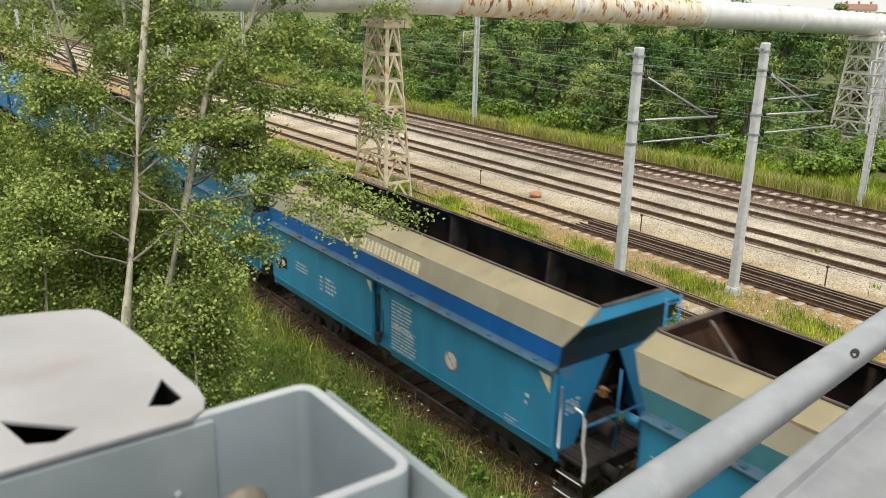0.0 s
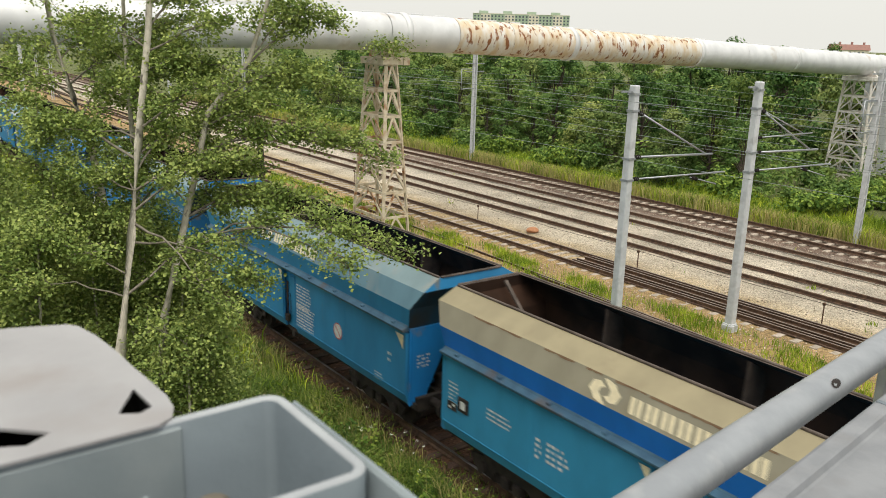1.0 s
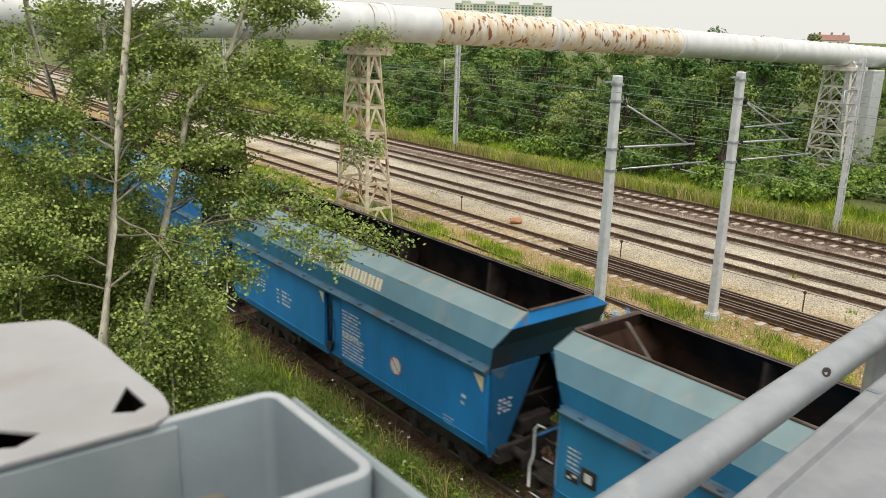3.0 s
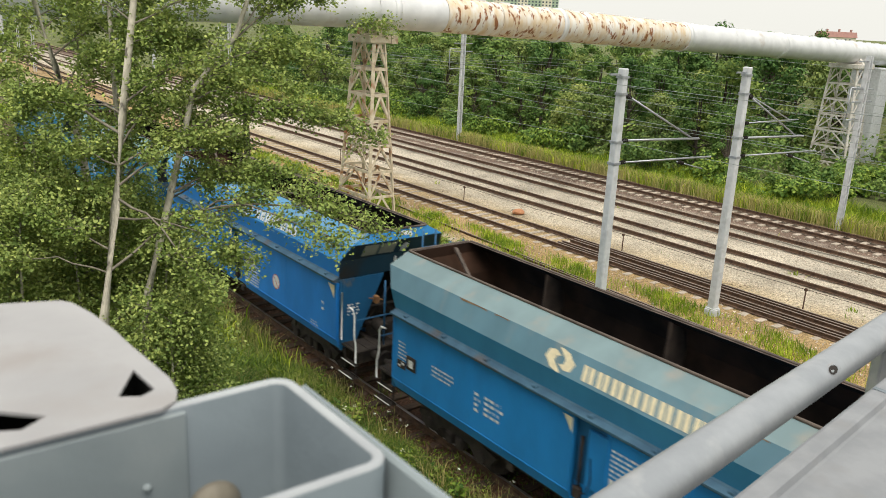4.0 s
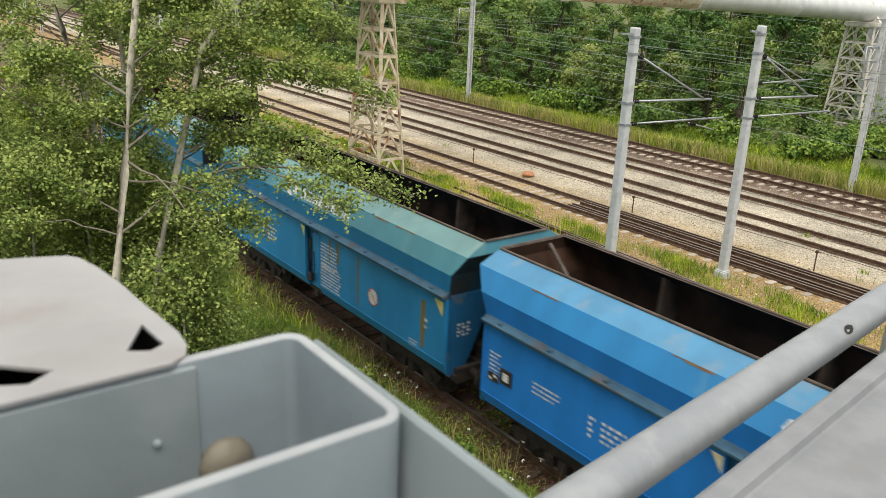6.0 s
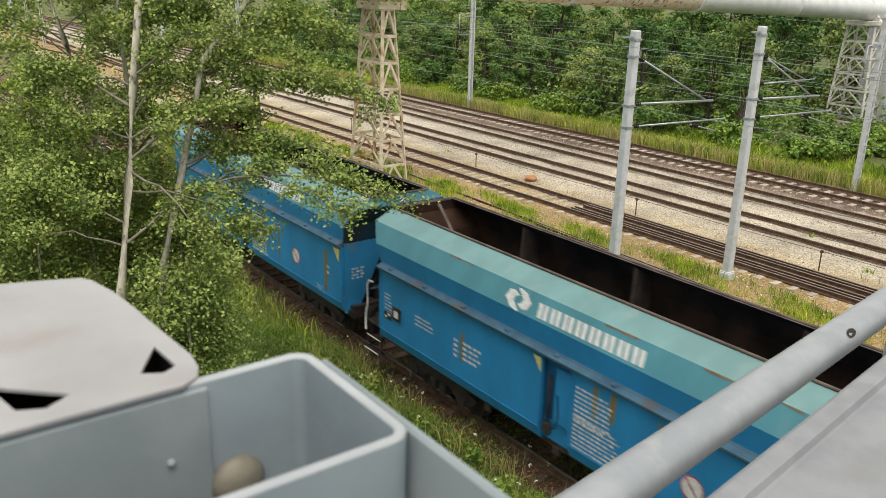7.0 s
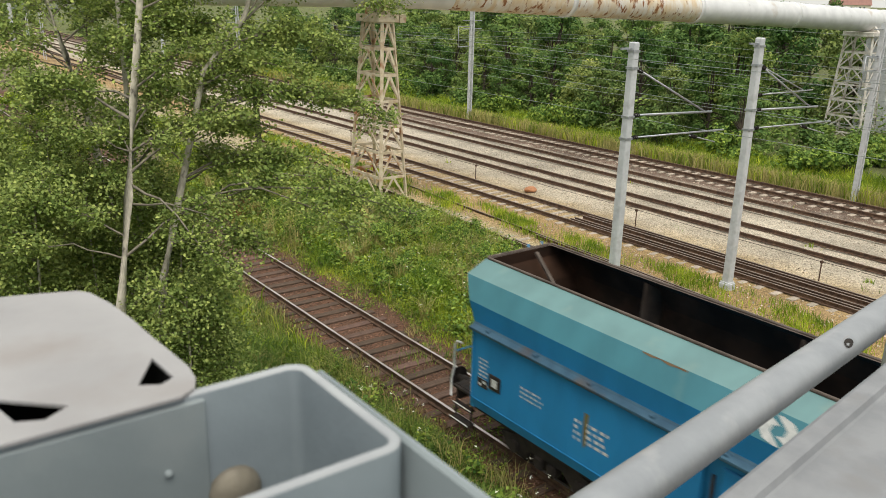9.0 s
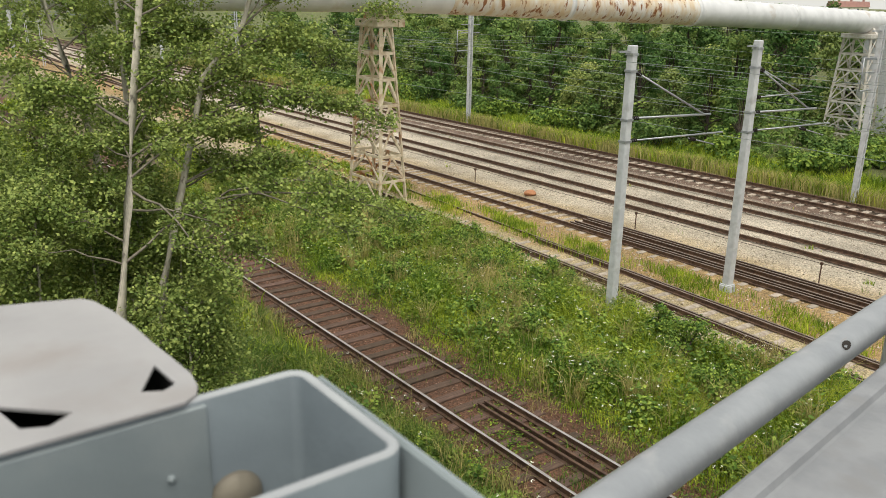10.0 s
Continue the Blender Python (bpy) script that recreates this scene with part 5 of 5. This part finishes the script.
# ---- grass ----
def scatter(n, x0, x1, y0, y1, clump=0.0, keep=None):
    x, y = RNG.uniform(x0, x1, n), RNG.uniform(y0, y1, n)
    if clump:
        m = max(n // 26, 1)
        cx, cy = RNG.uniform(x0, x1, m), RNG.uniform(y0, y1, m)
        pick = RNG.integers(0, m, n)
        sel = RNG.random(n) < 0.75
        x = np.where(sel, cx[pick] + RNG.normal(size=n) * clump, x)
        y = np.where(sel, cy[pick] + RNG.normal(size=n) * clump, y)
    if keep is not None:
        ok = keep(x, y)
        x, y = x[ok], y[ok]
    return np.stack([x, y, ground_height(x, y) - 0.02], 1)


def patchy(freq, level, sharp=1.0, seed=0.0):
    def f(x, y):
        v = np.sin(x * freq + 1.3 + seed) * np.cos(y * freq * 0.8 + seed) + 0.6 * np.sin(x * freq * 2.3 - y * freq * 1.7 + seed)
        return v + RNG.normal(size=len(x)) * 0.35 * sharp > level
    return f


def left_bank(x, y):
    return (x < -1.32 + 0.25 * np.sin(y * 0.9) + RNG.normal(size=len(x)) * 0.12)


def mid_bank(x, y):
    lo = 1.5 + 0.3 * np.sin(y * 0.7) + RNG.normal(size=len(x)) * 0.15
    hi = np.minimum(7.75 + np.where(y > 15, 0.17, -0.1) * (y - 15), 9.3 + 0.02 * (y - 24)) + 0.3 * np.sin(y * 0.8 + 1) + RNG.normal(size=len(x)) * 0.2
    return (x > lo) & (x < hi)


def from_track(b, lo, hi, edge=-1.5, run=2.6):
    """Blade heights that rise with the distance from the ballast edge."""
    return lo + (hi - lo) * np.clip((edge - b[:, 0]) / run, 0, 1) + 0.12 * np.sin(b[:, 0] * 2.0 + b[:, 1] * 1.4)


tall = scatter(150000, -9.5, -1.5, 4.5, 26, 0.16, left_bank)
tagged(blades("tall_grass", tall, from_track(tall, 0.26, 0.85), 0.017, M_GRASS_DARK, 1.0), "lush green tall grass along the track", "grass", kind="stuff")
tagged(blades("dry_grass", scatter(4000, -4.5, -1.4, 4.5, 24, 0.14, left_bank), 0.75, 0.014, M_STRAW, 0.7), "dry straw-coloured grass stalks at the ballast edge", "grass", kind="stuff")
reed = scatter(6000, -7.5, -3.4, 6, 20, 0.18, left_bank)
tagged(blades("reeds", reed, 1.2, 0.024, M_GRASS_DARK, 1.0), "tall drooping reeds in lush grass", "reeds", kind="stuff")
tagged(blades("withered_weeds", scatter(3500, -2.6, -1.1, 4.5, 30, 0.12), 0.3, 0.018, M_WITHER, 0.9), "low withered brown weeds beside the ties", "weeds", kind="stuff")
tagged(blades("meadow_grass", scatter(85000, -34, -1.8, 18, 85, 0.4, left_bank), 0.8, 0.05, M_GRASS, 0.5), "bright green meadow grass beyond the trees", "grass", kind="stuff")
def swell(b, lo, hi):
    """Blade heights that rise and fall in patches."""
    v = np.sin(b[:, 0] * 1.1 + 0.7) * np.cos(b[:, 1] * 0.8) + 0.7 * np.sin(b[:, 0] * 2.3 - b[:, 1] * 1.9)
    return lo + (hi - lo) * np.clip(v * 0.4 + 0.5, 0, 1)


bank = scatter(140000, 1.5, 10.2, 5, 44, 0.2, mid_bank)
tagged(blades("bank_grass", bank, swell(bank, 0.3, 0.85) * np.clip((bank[:, 0] - 1.2) / 1.7, 0.25, 1), 0.018, M_GRASS, 0.7), "green weedy grass between the tracks", "grass", kind="stuff")
tagged(blades("straw_grass", scatter(12000, 1.6, 9.0, 5, 44, 0.22, lambda x, y: mid_bank(x, y) & patchy(0.55, 0.2)(x, y)), 0.95, 0.015, M_STRAW, 0.55), "dry straw-coloured grass patches between the tracks", "grass", kind="stuff")
tagged(blades("gravel_grass", scatter(32000, 10.8, 12.5, 8, 60, 0.13, patchy(0.8, -0.1, 1, 2.0)), 0.34, 0.02, M_GRASS, 0.5), "sparse green tufts in the gravel strip", "grass", kind="stuff")
tagged(blades("ballast_weeds", scatter(2600, 15.8, 26, 8, 60, 0.1, patchy(0.9, 1.05, 0.6, 4.0)), 0.25, 0.03, M_GRASS, 0.6), "small weeds in pale ballast", "grass", kind="stuff")
tagged(blades("verge_grass", scatter(60000, 29.2, 37, 8, 120, 0.3, None), 0.95, 0.05, M_GRASS, 0.5), "tall green grass in front of the wood", "grass", kind="stuff")
tagged(blades("verge_straw", scatter(36000, 28.9, 31.8, 8, 120, 0.3, patchy(0.35, -0.7, 1, 1.0)), 0.95, 0.04, M_STRAW, 0.45), "yellow dry grass on the far verge", "grass", kind="stuff")
tagged(blades("track_weeds", scatter(5000, -1.3, 1.4, 3, 17, 0.12, patchy(0.9, 0.1, 1, 3.0)), 0.22, 0.02, M_GRASS_DARK, 0.7), "low weeds growing between old ties", "grass", kind="stuff")
weed = scatter(90000, 1.9, 10.0, 5, 42, 0.28, mid_bank)
weed[:, 2] += RNG.uniform(0.05, 1.0, len(weed)) * swell(weed, 0.15, 0.85)
tagged(leaves("broad_weeds", weed, 0.055, M_WEED, None, 0.9, 2.0), "broad-leaved green weeds between the tracks", "weeds", kind="stuff")
weed = scatter(90000, -8.0, -1.4, 4.5, 20, 0.22, left_bank)
weed[:, 2] += RNG.uniform(0.05, 1.0, len(weed)) * from_track(weed, 0.18, 0.6)
tagged(leaves("bank_weeds", weed, 0.042, M_WEED, None, 0.9, 1.9), "leafy green weeds in tall grass", "weeds", kind="stuff")
def clumps(n, per, x0, x1, y0, y1, keep, spread, h):
    """Points of leafy domes, each round its own foot."""
    c = scatter(n, x0, x1, y0, y1, 0.0, keep)
    size = np.repeat(RNG.uniform(0.6, 1.3, len(c)), per)[:, None]
    d = RNG.normal(size=(len(c) * per, 3))
    d /= np.linalg.norm(d, axis=1)[:, None]
    d *= RNG.uniform(0.5, 1.0, (len(d), 1)) * size * [spread, spread, h]
    d[:, 2] = np.abs(d[:, 2]) + 0.05
    return np.repeat(c, per, 0) + d


tagged(leaves("leafy_clumps", clumps(420, 70, 2.2, 9.0, 6, 42, mid_bank, 0.36, 0.75), 0.095, M_LEAF2, None, 0.9, 1.5), "dark broad-leaved weed clumps between the tracks", "weeds", kind="stuff")
tagged(leaves("bank_clumps", clumps(130, 60, -7.0, -1.9, 5, 20, left_bank, 0.3, 0.55), 0.085, M_LEAF2, None, 0.9, 1.5), "dark leafy weed clumps in the tall grass", "weeds", kind="stuff")
tuft = clumps(170, 60, 1.9, 9.0, 6, 42, mid_bank, 0.2, 0.02)
tuft[:, 2] -= 0.03
tagged(blades("straw_tufts", tuft, 1.05, 0.018, M_STRAW, 0.8), "dry yellow grass tufts between the tracks", "grass", kind="stuff")
fl = scatter(460, 1.9, 8.2, 5, 26, 1.6, mid_bank)
fl = np.concatenate([fl, scatter(60, -3.6, -1.7, 5, 14, 1.2, left_bank)])
fl[:, 2] += RNG.uniform(0.55, 0.85, len(fl))
fl = np.repeat(fl, 7, 0) + RNG.normal(size=(len(fl) * 7, 3)) * [0.022, 0.022, 0.006]
tagged(leaves("white_flowers", fl, 0.03, M_FLOWER, None, 3.0, 1.0), "white umbel flowers scattered in the weeds", "flowers", kind="stuff")
low = np.concatenate([scatter(9000, 0.95, 2.5, 4.5, 40, 0.16, patchy(1.1, -0.1, 1, 6.0)), scatter(7000, -2.6, -1.0, 4.5, 26, 0.16, patchy(1.1, 0.0, 1, 8.0)),
                      scatter(3500, -0.65, 0.65, 4, 13.5, 0.14, patchy(1.3, 0.1, 1, 9.0))])
low[:, 2] += RNG.uniform(0.02, 0.16, len(low))
tagged(leaves("creeping_weeds", low, 0.05, M_WEED, None, 1.2, 1.6), "low creeping weeds in the brown ballast", "weeds", kind="stuff")
tagged(blades("edge_straw", scatter(5000, 1.0, 2.2, 4.5, 44, 0.12, patchy(0.9, 0.2, 1, 7.0)), 0.3, 0.014, M_STRAW, 0.8), "short dry grass beside the rail", "grass", kind="stuff")
dk = scatter(2200, 1.9, 2.9, 31.5, 34.5, 0.25)
dk[:, 2] += RNG.uniform(0.1, 0.55, len(dk))
tagged(leaves("dock_seedheads", dk, 0.06, M_DOCK, None, 0.5, 1.3), "rust-red withered seed heads beside the track", "weeds", kind="stuff")
st = scatter(9000, -2.6, 2.4, 3, 45, 0.0)
st[:, 2] += 0.03
M_BALLAST = mat("brown_ballast_stone", (0.17, 0.10, 0.065), (0.27, 0.18, 0.125), 3, 0.95, 0, 0, island=0.5)
tagged(leaves("ballast_stones", st, 0.06, M_BALLAST, None, 1.0, 0.9), "loose brown ballast stones round the track", "stones", kind="stuff")
st = scatter(9000, 8.2, 26, 7, 40, 0.0)
st[:, 2] += 0.03
M_PALESTONE = mat("pale_ballast_stone", (0.48, 0.425, 0.345), (0.36, 0.30, 0.225), 3, 0.95, 0, 0, island=0.45)
tagged(leaves("pale_ballast_stones", st, 0.09, M_PALESTONE, None, 1.0, 0.9), "loose pale ballast stones between the rails", "stones", kind="stuff")


# ---- far wood ----
def wood_tree(seed, h, rad, material, n=2600, leaf=0.30):
    """A full-crowned tree: trunk, limbs and leaf sprays gathered in uneven clumps."""
    r = random.Random(seed)
    t = thing("wood_tree", "leafy green tree at the edge of the wood", "tree", "far wood")
    bm = bmesh.new()
    tube(bm, [(0, 0, -0.4), (r.uniform(-0.2, 0.2), r.uniform(-0.2, 0.2), h * 0.5), (r.uniform(-0.4, 0.4), r.uniform(-0.4, 0.4), h * 0.9)], [0.16, 0.11, 0.04], 7)
    cl = []
    k = 30
    ow = []
    for i in range(k):
        a = r.uniform(0, 6.283)
        v = r.uniform(0.05, 1.0)
        q = rad * math.sqrt(max(0.05, 1 - (v * 1.0) ** 2.2)) * r.uniform(0.55, 1.05)
        e = Vector((math.cos(a) * q, math.sin(a) * q, h * (0.04 + 0.96 * v)))
        tube(bm, [(0, 0, h * 0.35 * (0.4 + v)), e * 0.6 + Vector((0, 0, h * 0.12)), e], [0.05, 0.035, 0.015], 5)
        cs = rad * r.uniform(0.20, 0.36)
        o = RNG.normal(size=(n // k, 3))
        o /= np.linalg.norm(o, axis=1)[:, None]
        o *= RNG.uniform(0.45, 1.12, (len(o), 1))
        ow.append(o)
        cl.append(np.array(e)[None] + o * np.array([cs, cs, cs * 0.7]))
    part("trunk", bm, M_DARKBARK, t)
    pts, ow = np.concatenate(cl), np.concatenate(ow)
    ok = pts[:, 2] > 0.1
    leaves("crown", pts[ok], leaf, material, t, 0.5, 1.5, ow[ok])
    return t


PROTO = [wood_tree(101, 7.4, 2.7, M_LEAF_FAR, 5200, 0.20), wood_tree(102, 6.4, 2.6, M_LEAF_FAR2, 5000, 0.19), wood_tree(103, 7.8, 2.9, M_LEAF_FAR, 5400, 0.20),
         wood_tree(104, 5.4, 2.4, M_LEAF_FAR2, 4600, 0.18), wood_tree(105, 7.0, 2.8, M_LEAF_FAR, 5200, 0.20)]
wr = random.Random(9)
spots = []
for row, (xb, step) in enumerate(((38.0, 3.9), (43.0, 4.4), (49.5, 5.2), (60.0, 6.0))):
    y = 3.0 + row
    while y < 118:
        if not (xb < 56 and -6.0 < y - (xb + 11.2) * 0.498 < 5.0):  # a clearing below the pipeline
            spots.append((xb + wr.uniform(-2.0, 2.0), y + wr.uniform(-1.4, 1.4), -0.7, wr.uniform(0.62, 1.0) + 0.11 * row))
        y += step * wr.uniform(0.75, 1.25)
for k in range(30):
    spots.append((63 + 45 * wr.random(), 6 + 60 * k / 30.0, -0.7, wr.uniform(1.05, 1.3)))
for k in range(26):
    spots.append((64 + 70 * wr.random(), 60 + 100 * k / 26.0, -0.7, wr.uniform(1.05, 1.3)))
for k in range(20):
    spots.append((-60 + 100 * k / 20 + wr.uniform(-2, 2), 150 + wr.uniform(0, 60), -0.5, 1.0))
for k in range(12):
    spots.append((-14 - 22 * wr.random(), 40 + 6 * k, -0.6, wr.uniform(0.5, 0.7)))
for k, (x, y, z, s) in enumerate(spots):
    m = pose(x, y, z, 0, 0, wr.uniform(0, 360)) @ Matrix.Diagonal((s, s, s * wr.uniform(0.9, 1.1), 1))
    if k < len(PROTO):
        PROTO[k].matrix_basis = pose(x, y, z, 0, 0, wr.uniform(0, 360))
    else:
        copy_thing(PROTO[wr.randrange(len(PROTO))], m)
for k in range(30):
    y = 10 + k * 3.6
    if k % 3 == 2 or 14 < y < 24:
        continue
    shrub("low green bush at the foot of the wood", 34.6 + wr.uniform(-0.9, 1.6), y + wr.uniform(-1, 1), wr.uniform(1.3, 2.0), wr.uniform(1.6, 3.0), 1700, 200 + k, M_LEAF_FAR if k % 2 else M_LEAF2, 0.2, "wood edge bushes")


under = scatter(52000, 34.5, 62, 4, 120, 0.7)
under = under[~((under[:, 0] < 54) & (np.abs(under[:, 1] - (under[:, 0] + 11.2) * 0.498 + 0.5) < 4.2))]
under[:, 2] += RNG.uniform(0.0, 1.0, len(under)) ** 1.4 * (0.6 + 1.9 * np.clip((under[:, 0] - 35) / 5, 0, 1))
tagged(leaves("undergrowth", under, 0.26, M_LEAF_FAR, None, 0.6, 1.5), "thick green undergrowth between the trees of the wood", "undergrowth", kind="stuff")
for k in range(12):
    x = 37 + 1.35 * k
    shrub("low green bush in the clearing below the pipeline", x, (x + 11.2) * 0.498 + wr.uniform(-4.5, 3.5), wr.uniform(1.0, 1.5), wr.uniform(0.7, 1.1) + (0.8 if k < 4 else 0), 1300, 300 + k, M_LEAF_FAR if k % 2 else M_LEAF2, 0.2, "wood edge bushes")


# ---- things along the tracks and far off ----
def far_stone():
    bm = bmesh.new()
    bmesh.ops.create_icosphere(bm, subdivisions=3, radius=0.5)
    for v in bm.verts:
        v.co *= 1 + 0.18 * noise.noise(v.co * 2.3)
        v.co = Vector((v.co.x * 1.15, v.co.y * 0.8, max(v.co.z, -0.25) * 0.55))
    ob = part("boulder", bm, M_STONE)
    ob.scale = (0.62, 0.62, 0.62)
    ob.location = (16.45, 29.2, -0.08)
    tagged(ob, "rough orange stone lying on the gravel", "stone")


far_stone()
for y in (13.63, 22.0, 33.0, 46.0, 6.5):
    p = thing("wire_stake", "rusty signal-wire stake with a small pulley", "stake", "signal-wire stakes", (15.95, y, -0.2))
    bm = bmesh.new()
    bar(bm, (0, 0, 0), (0, 0, 0.75), 0.025, 0.04)
    part("stake", bm, M_RAIL, p)
    bm = bmesh.new()
    bar(bm, (-0.04, 0, 0.72), (0.04, 0, 0.72), 0.06, seg=12)
    part("pulley", bm, M_RAIL, p)
bm = bmesh.new()
tube(bm, [(15.95, -30 + 3 * k, 0.55 - 0.06 * math.sin(k * 0.9) ** 2) for k in range(60)], 0.011, 5)
tagged(part("signal_wire", bm, M_DARKWIRE), "dark signal wire strung along stakes", "wire")
bm = bmesh.new()
tube(bm, [(4.82, 35.8, -0.4), (4.85, 35.8, 2.5), (4.8, 35.85, 5.2)], [0.16, 0.15, 0.14], 12)
tagged(part("wooden_pole", bm, M_DARKBARK), "dark weathered wooden pole in tall weeds", "pole")


def block_of_flats(x, y, z0, length, h, turn, storeys, bays):
    b = thing("block_of_flats", "mint-green and cream block of flats far behind the wood", "building", at=(x, y, z0))
    b.rotation_euler = (0, 0, radians(turn))
    dep = 13.0
    bm = bmesh.new()
    box(bm, (0, 0, 0), (length, dep, h))
    part("wall", bm, M_FLAT_GREEN, b)
    seg = length / 4
    for k in range(4):
        bm = bmesh.new()
        box(bm, (k * seg + seg * 0.30, -0.25, 0), (k * seg + seg * 0.72, -0.02, h - 0.5))
        part("wall_bay", bm, M_FLAT_PALE, b, "cream rendered bay")
        bm = bmesh.new()
        box(bm, (k * seg + seg * 0.25, 2.5, h), (k * seg + seg * 0.62, 8.5, h + 2.6), bevel=0.05)
        part("roof_house", bm, M_FLAT_GREEN, b)
    bm = bmesh.new()
    box(bm, (-0.3, -0.3, h - 0.1), (length + 0.3, dep + 0.3, h + 0.35))
    part("roof_edge", bm, M_FLAT_PALE, b)
    win = bmesh.new()
    box(win, (-0.75, -0.06, -0.75), (0.75, 0.06, 0.75))
    first = part("window", win, M_GLASSY, b)
    n = 0
    for s in range(storeys):
        for k in range(bays):
            ob = first if n == 0 else new("window", first.data)
            ob.parent = b
            xx = (k + 0.5) * length / bays
            inb = 0.30 < (xx / seg) % 1 < 0.72
            ob.location = (xx, -0.27 if inb else -0.02, h - 2.2 - s * 2.8)
            n += 1


block_of_flats(476, 610, -2, 89, 33.5, -37, 6, 28)
r_ = thing("red_roof_house", "distant house with a red tiled roof", "house", at=(587, 322, 0))
r_.rotation_euler = (0, 0, radians(-36))
bm = bmesh.new()
box(bm, (0, 0, 0), (26, 10, 8.5))
part("wall", bm, M_FLAT_PALE, r_)
bm = bmesh.new()
prism(bm, [(-0.6, 8.5), (10.6, 8.5), (8.5, 12.4), (1.5, 12.4)], "x", -0.6, 26.6)
part("roof", bm, M_ROOF, r_)
for k in range(3):
    bm = bmesh.new()
    box(bm, (5 + 9 * k, 4, 12.0), (6.2 + 9 * k, 5.2, 14.2))
    part("chimney", bm, M_ROOF, r_)
for k in range(7):
    bm = bmesh.new()
    box(bm, (1.5 + 3.2 * k, -0.08, 5.6), (2.8 + 3.2 * k, 0.05, 7.4))
    part("window", bm, M_GLASSY, r_)
g = thing("signal_gantry", "distant pale lattice gantry across the tracks", "gantry", at=(17.0, 112, 0))
for s in (-9, 9):
    bm = bmesh.new()
    box(bm, (s - 0.2, -0.2, -0.4), (s + 0.2, 0.2, 7.0))
    part("post", bm, M_CONC, g)
bm = bmesh.new()
for z in (6.4, 7.4):
    for yy in (-0.4, 0.4):
        bar(bm, (-9, yy, z), (9, yy, z), 0.12)
for k in range(18):
    for yy in (-0.4, 0.4):
        bar(bm, (-9 + k, yy, 6.4 if k % 2 else 7.4), (-8 + k, yy, 7.4 if k % 2 else 6.4), 0.07)
part("truss", bm, M_WIRE, g)


# leafy twigs lying over the tower's head
cl_ = np.array([9.3, 31.6, 8.75])[None] + RNG.normal(size=(650, 3)) * np.array([0.6, 0.3, 0.24])
iv = thing("climbing_twig", "leafy green twigs over the cream tower's head", "plant")
bm = bmesh.new()
tube(bm, [(8.0, 31.4, 8.1), (8.9, 31.5, 8.6), (10.2, 31.7, 8.9)], [0.02, 0.015, 0.006], 5)
part("twig", bm, M_LIMB, iv)
leaves("foliage", cl_, 0.12, M_LEAF, iv)


motions()
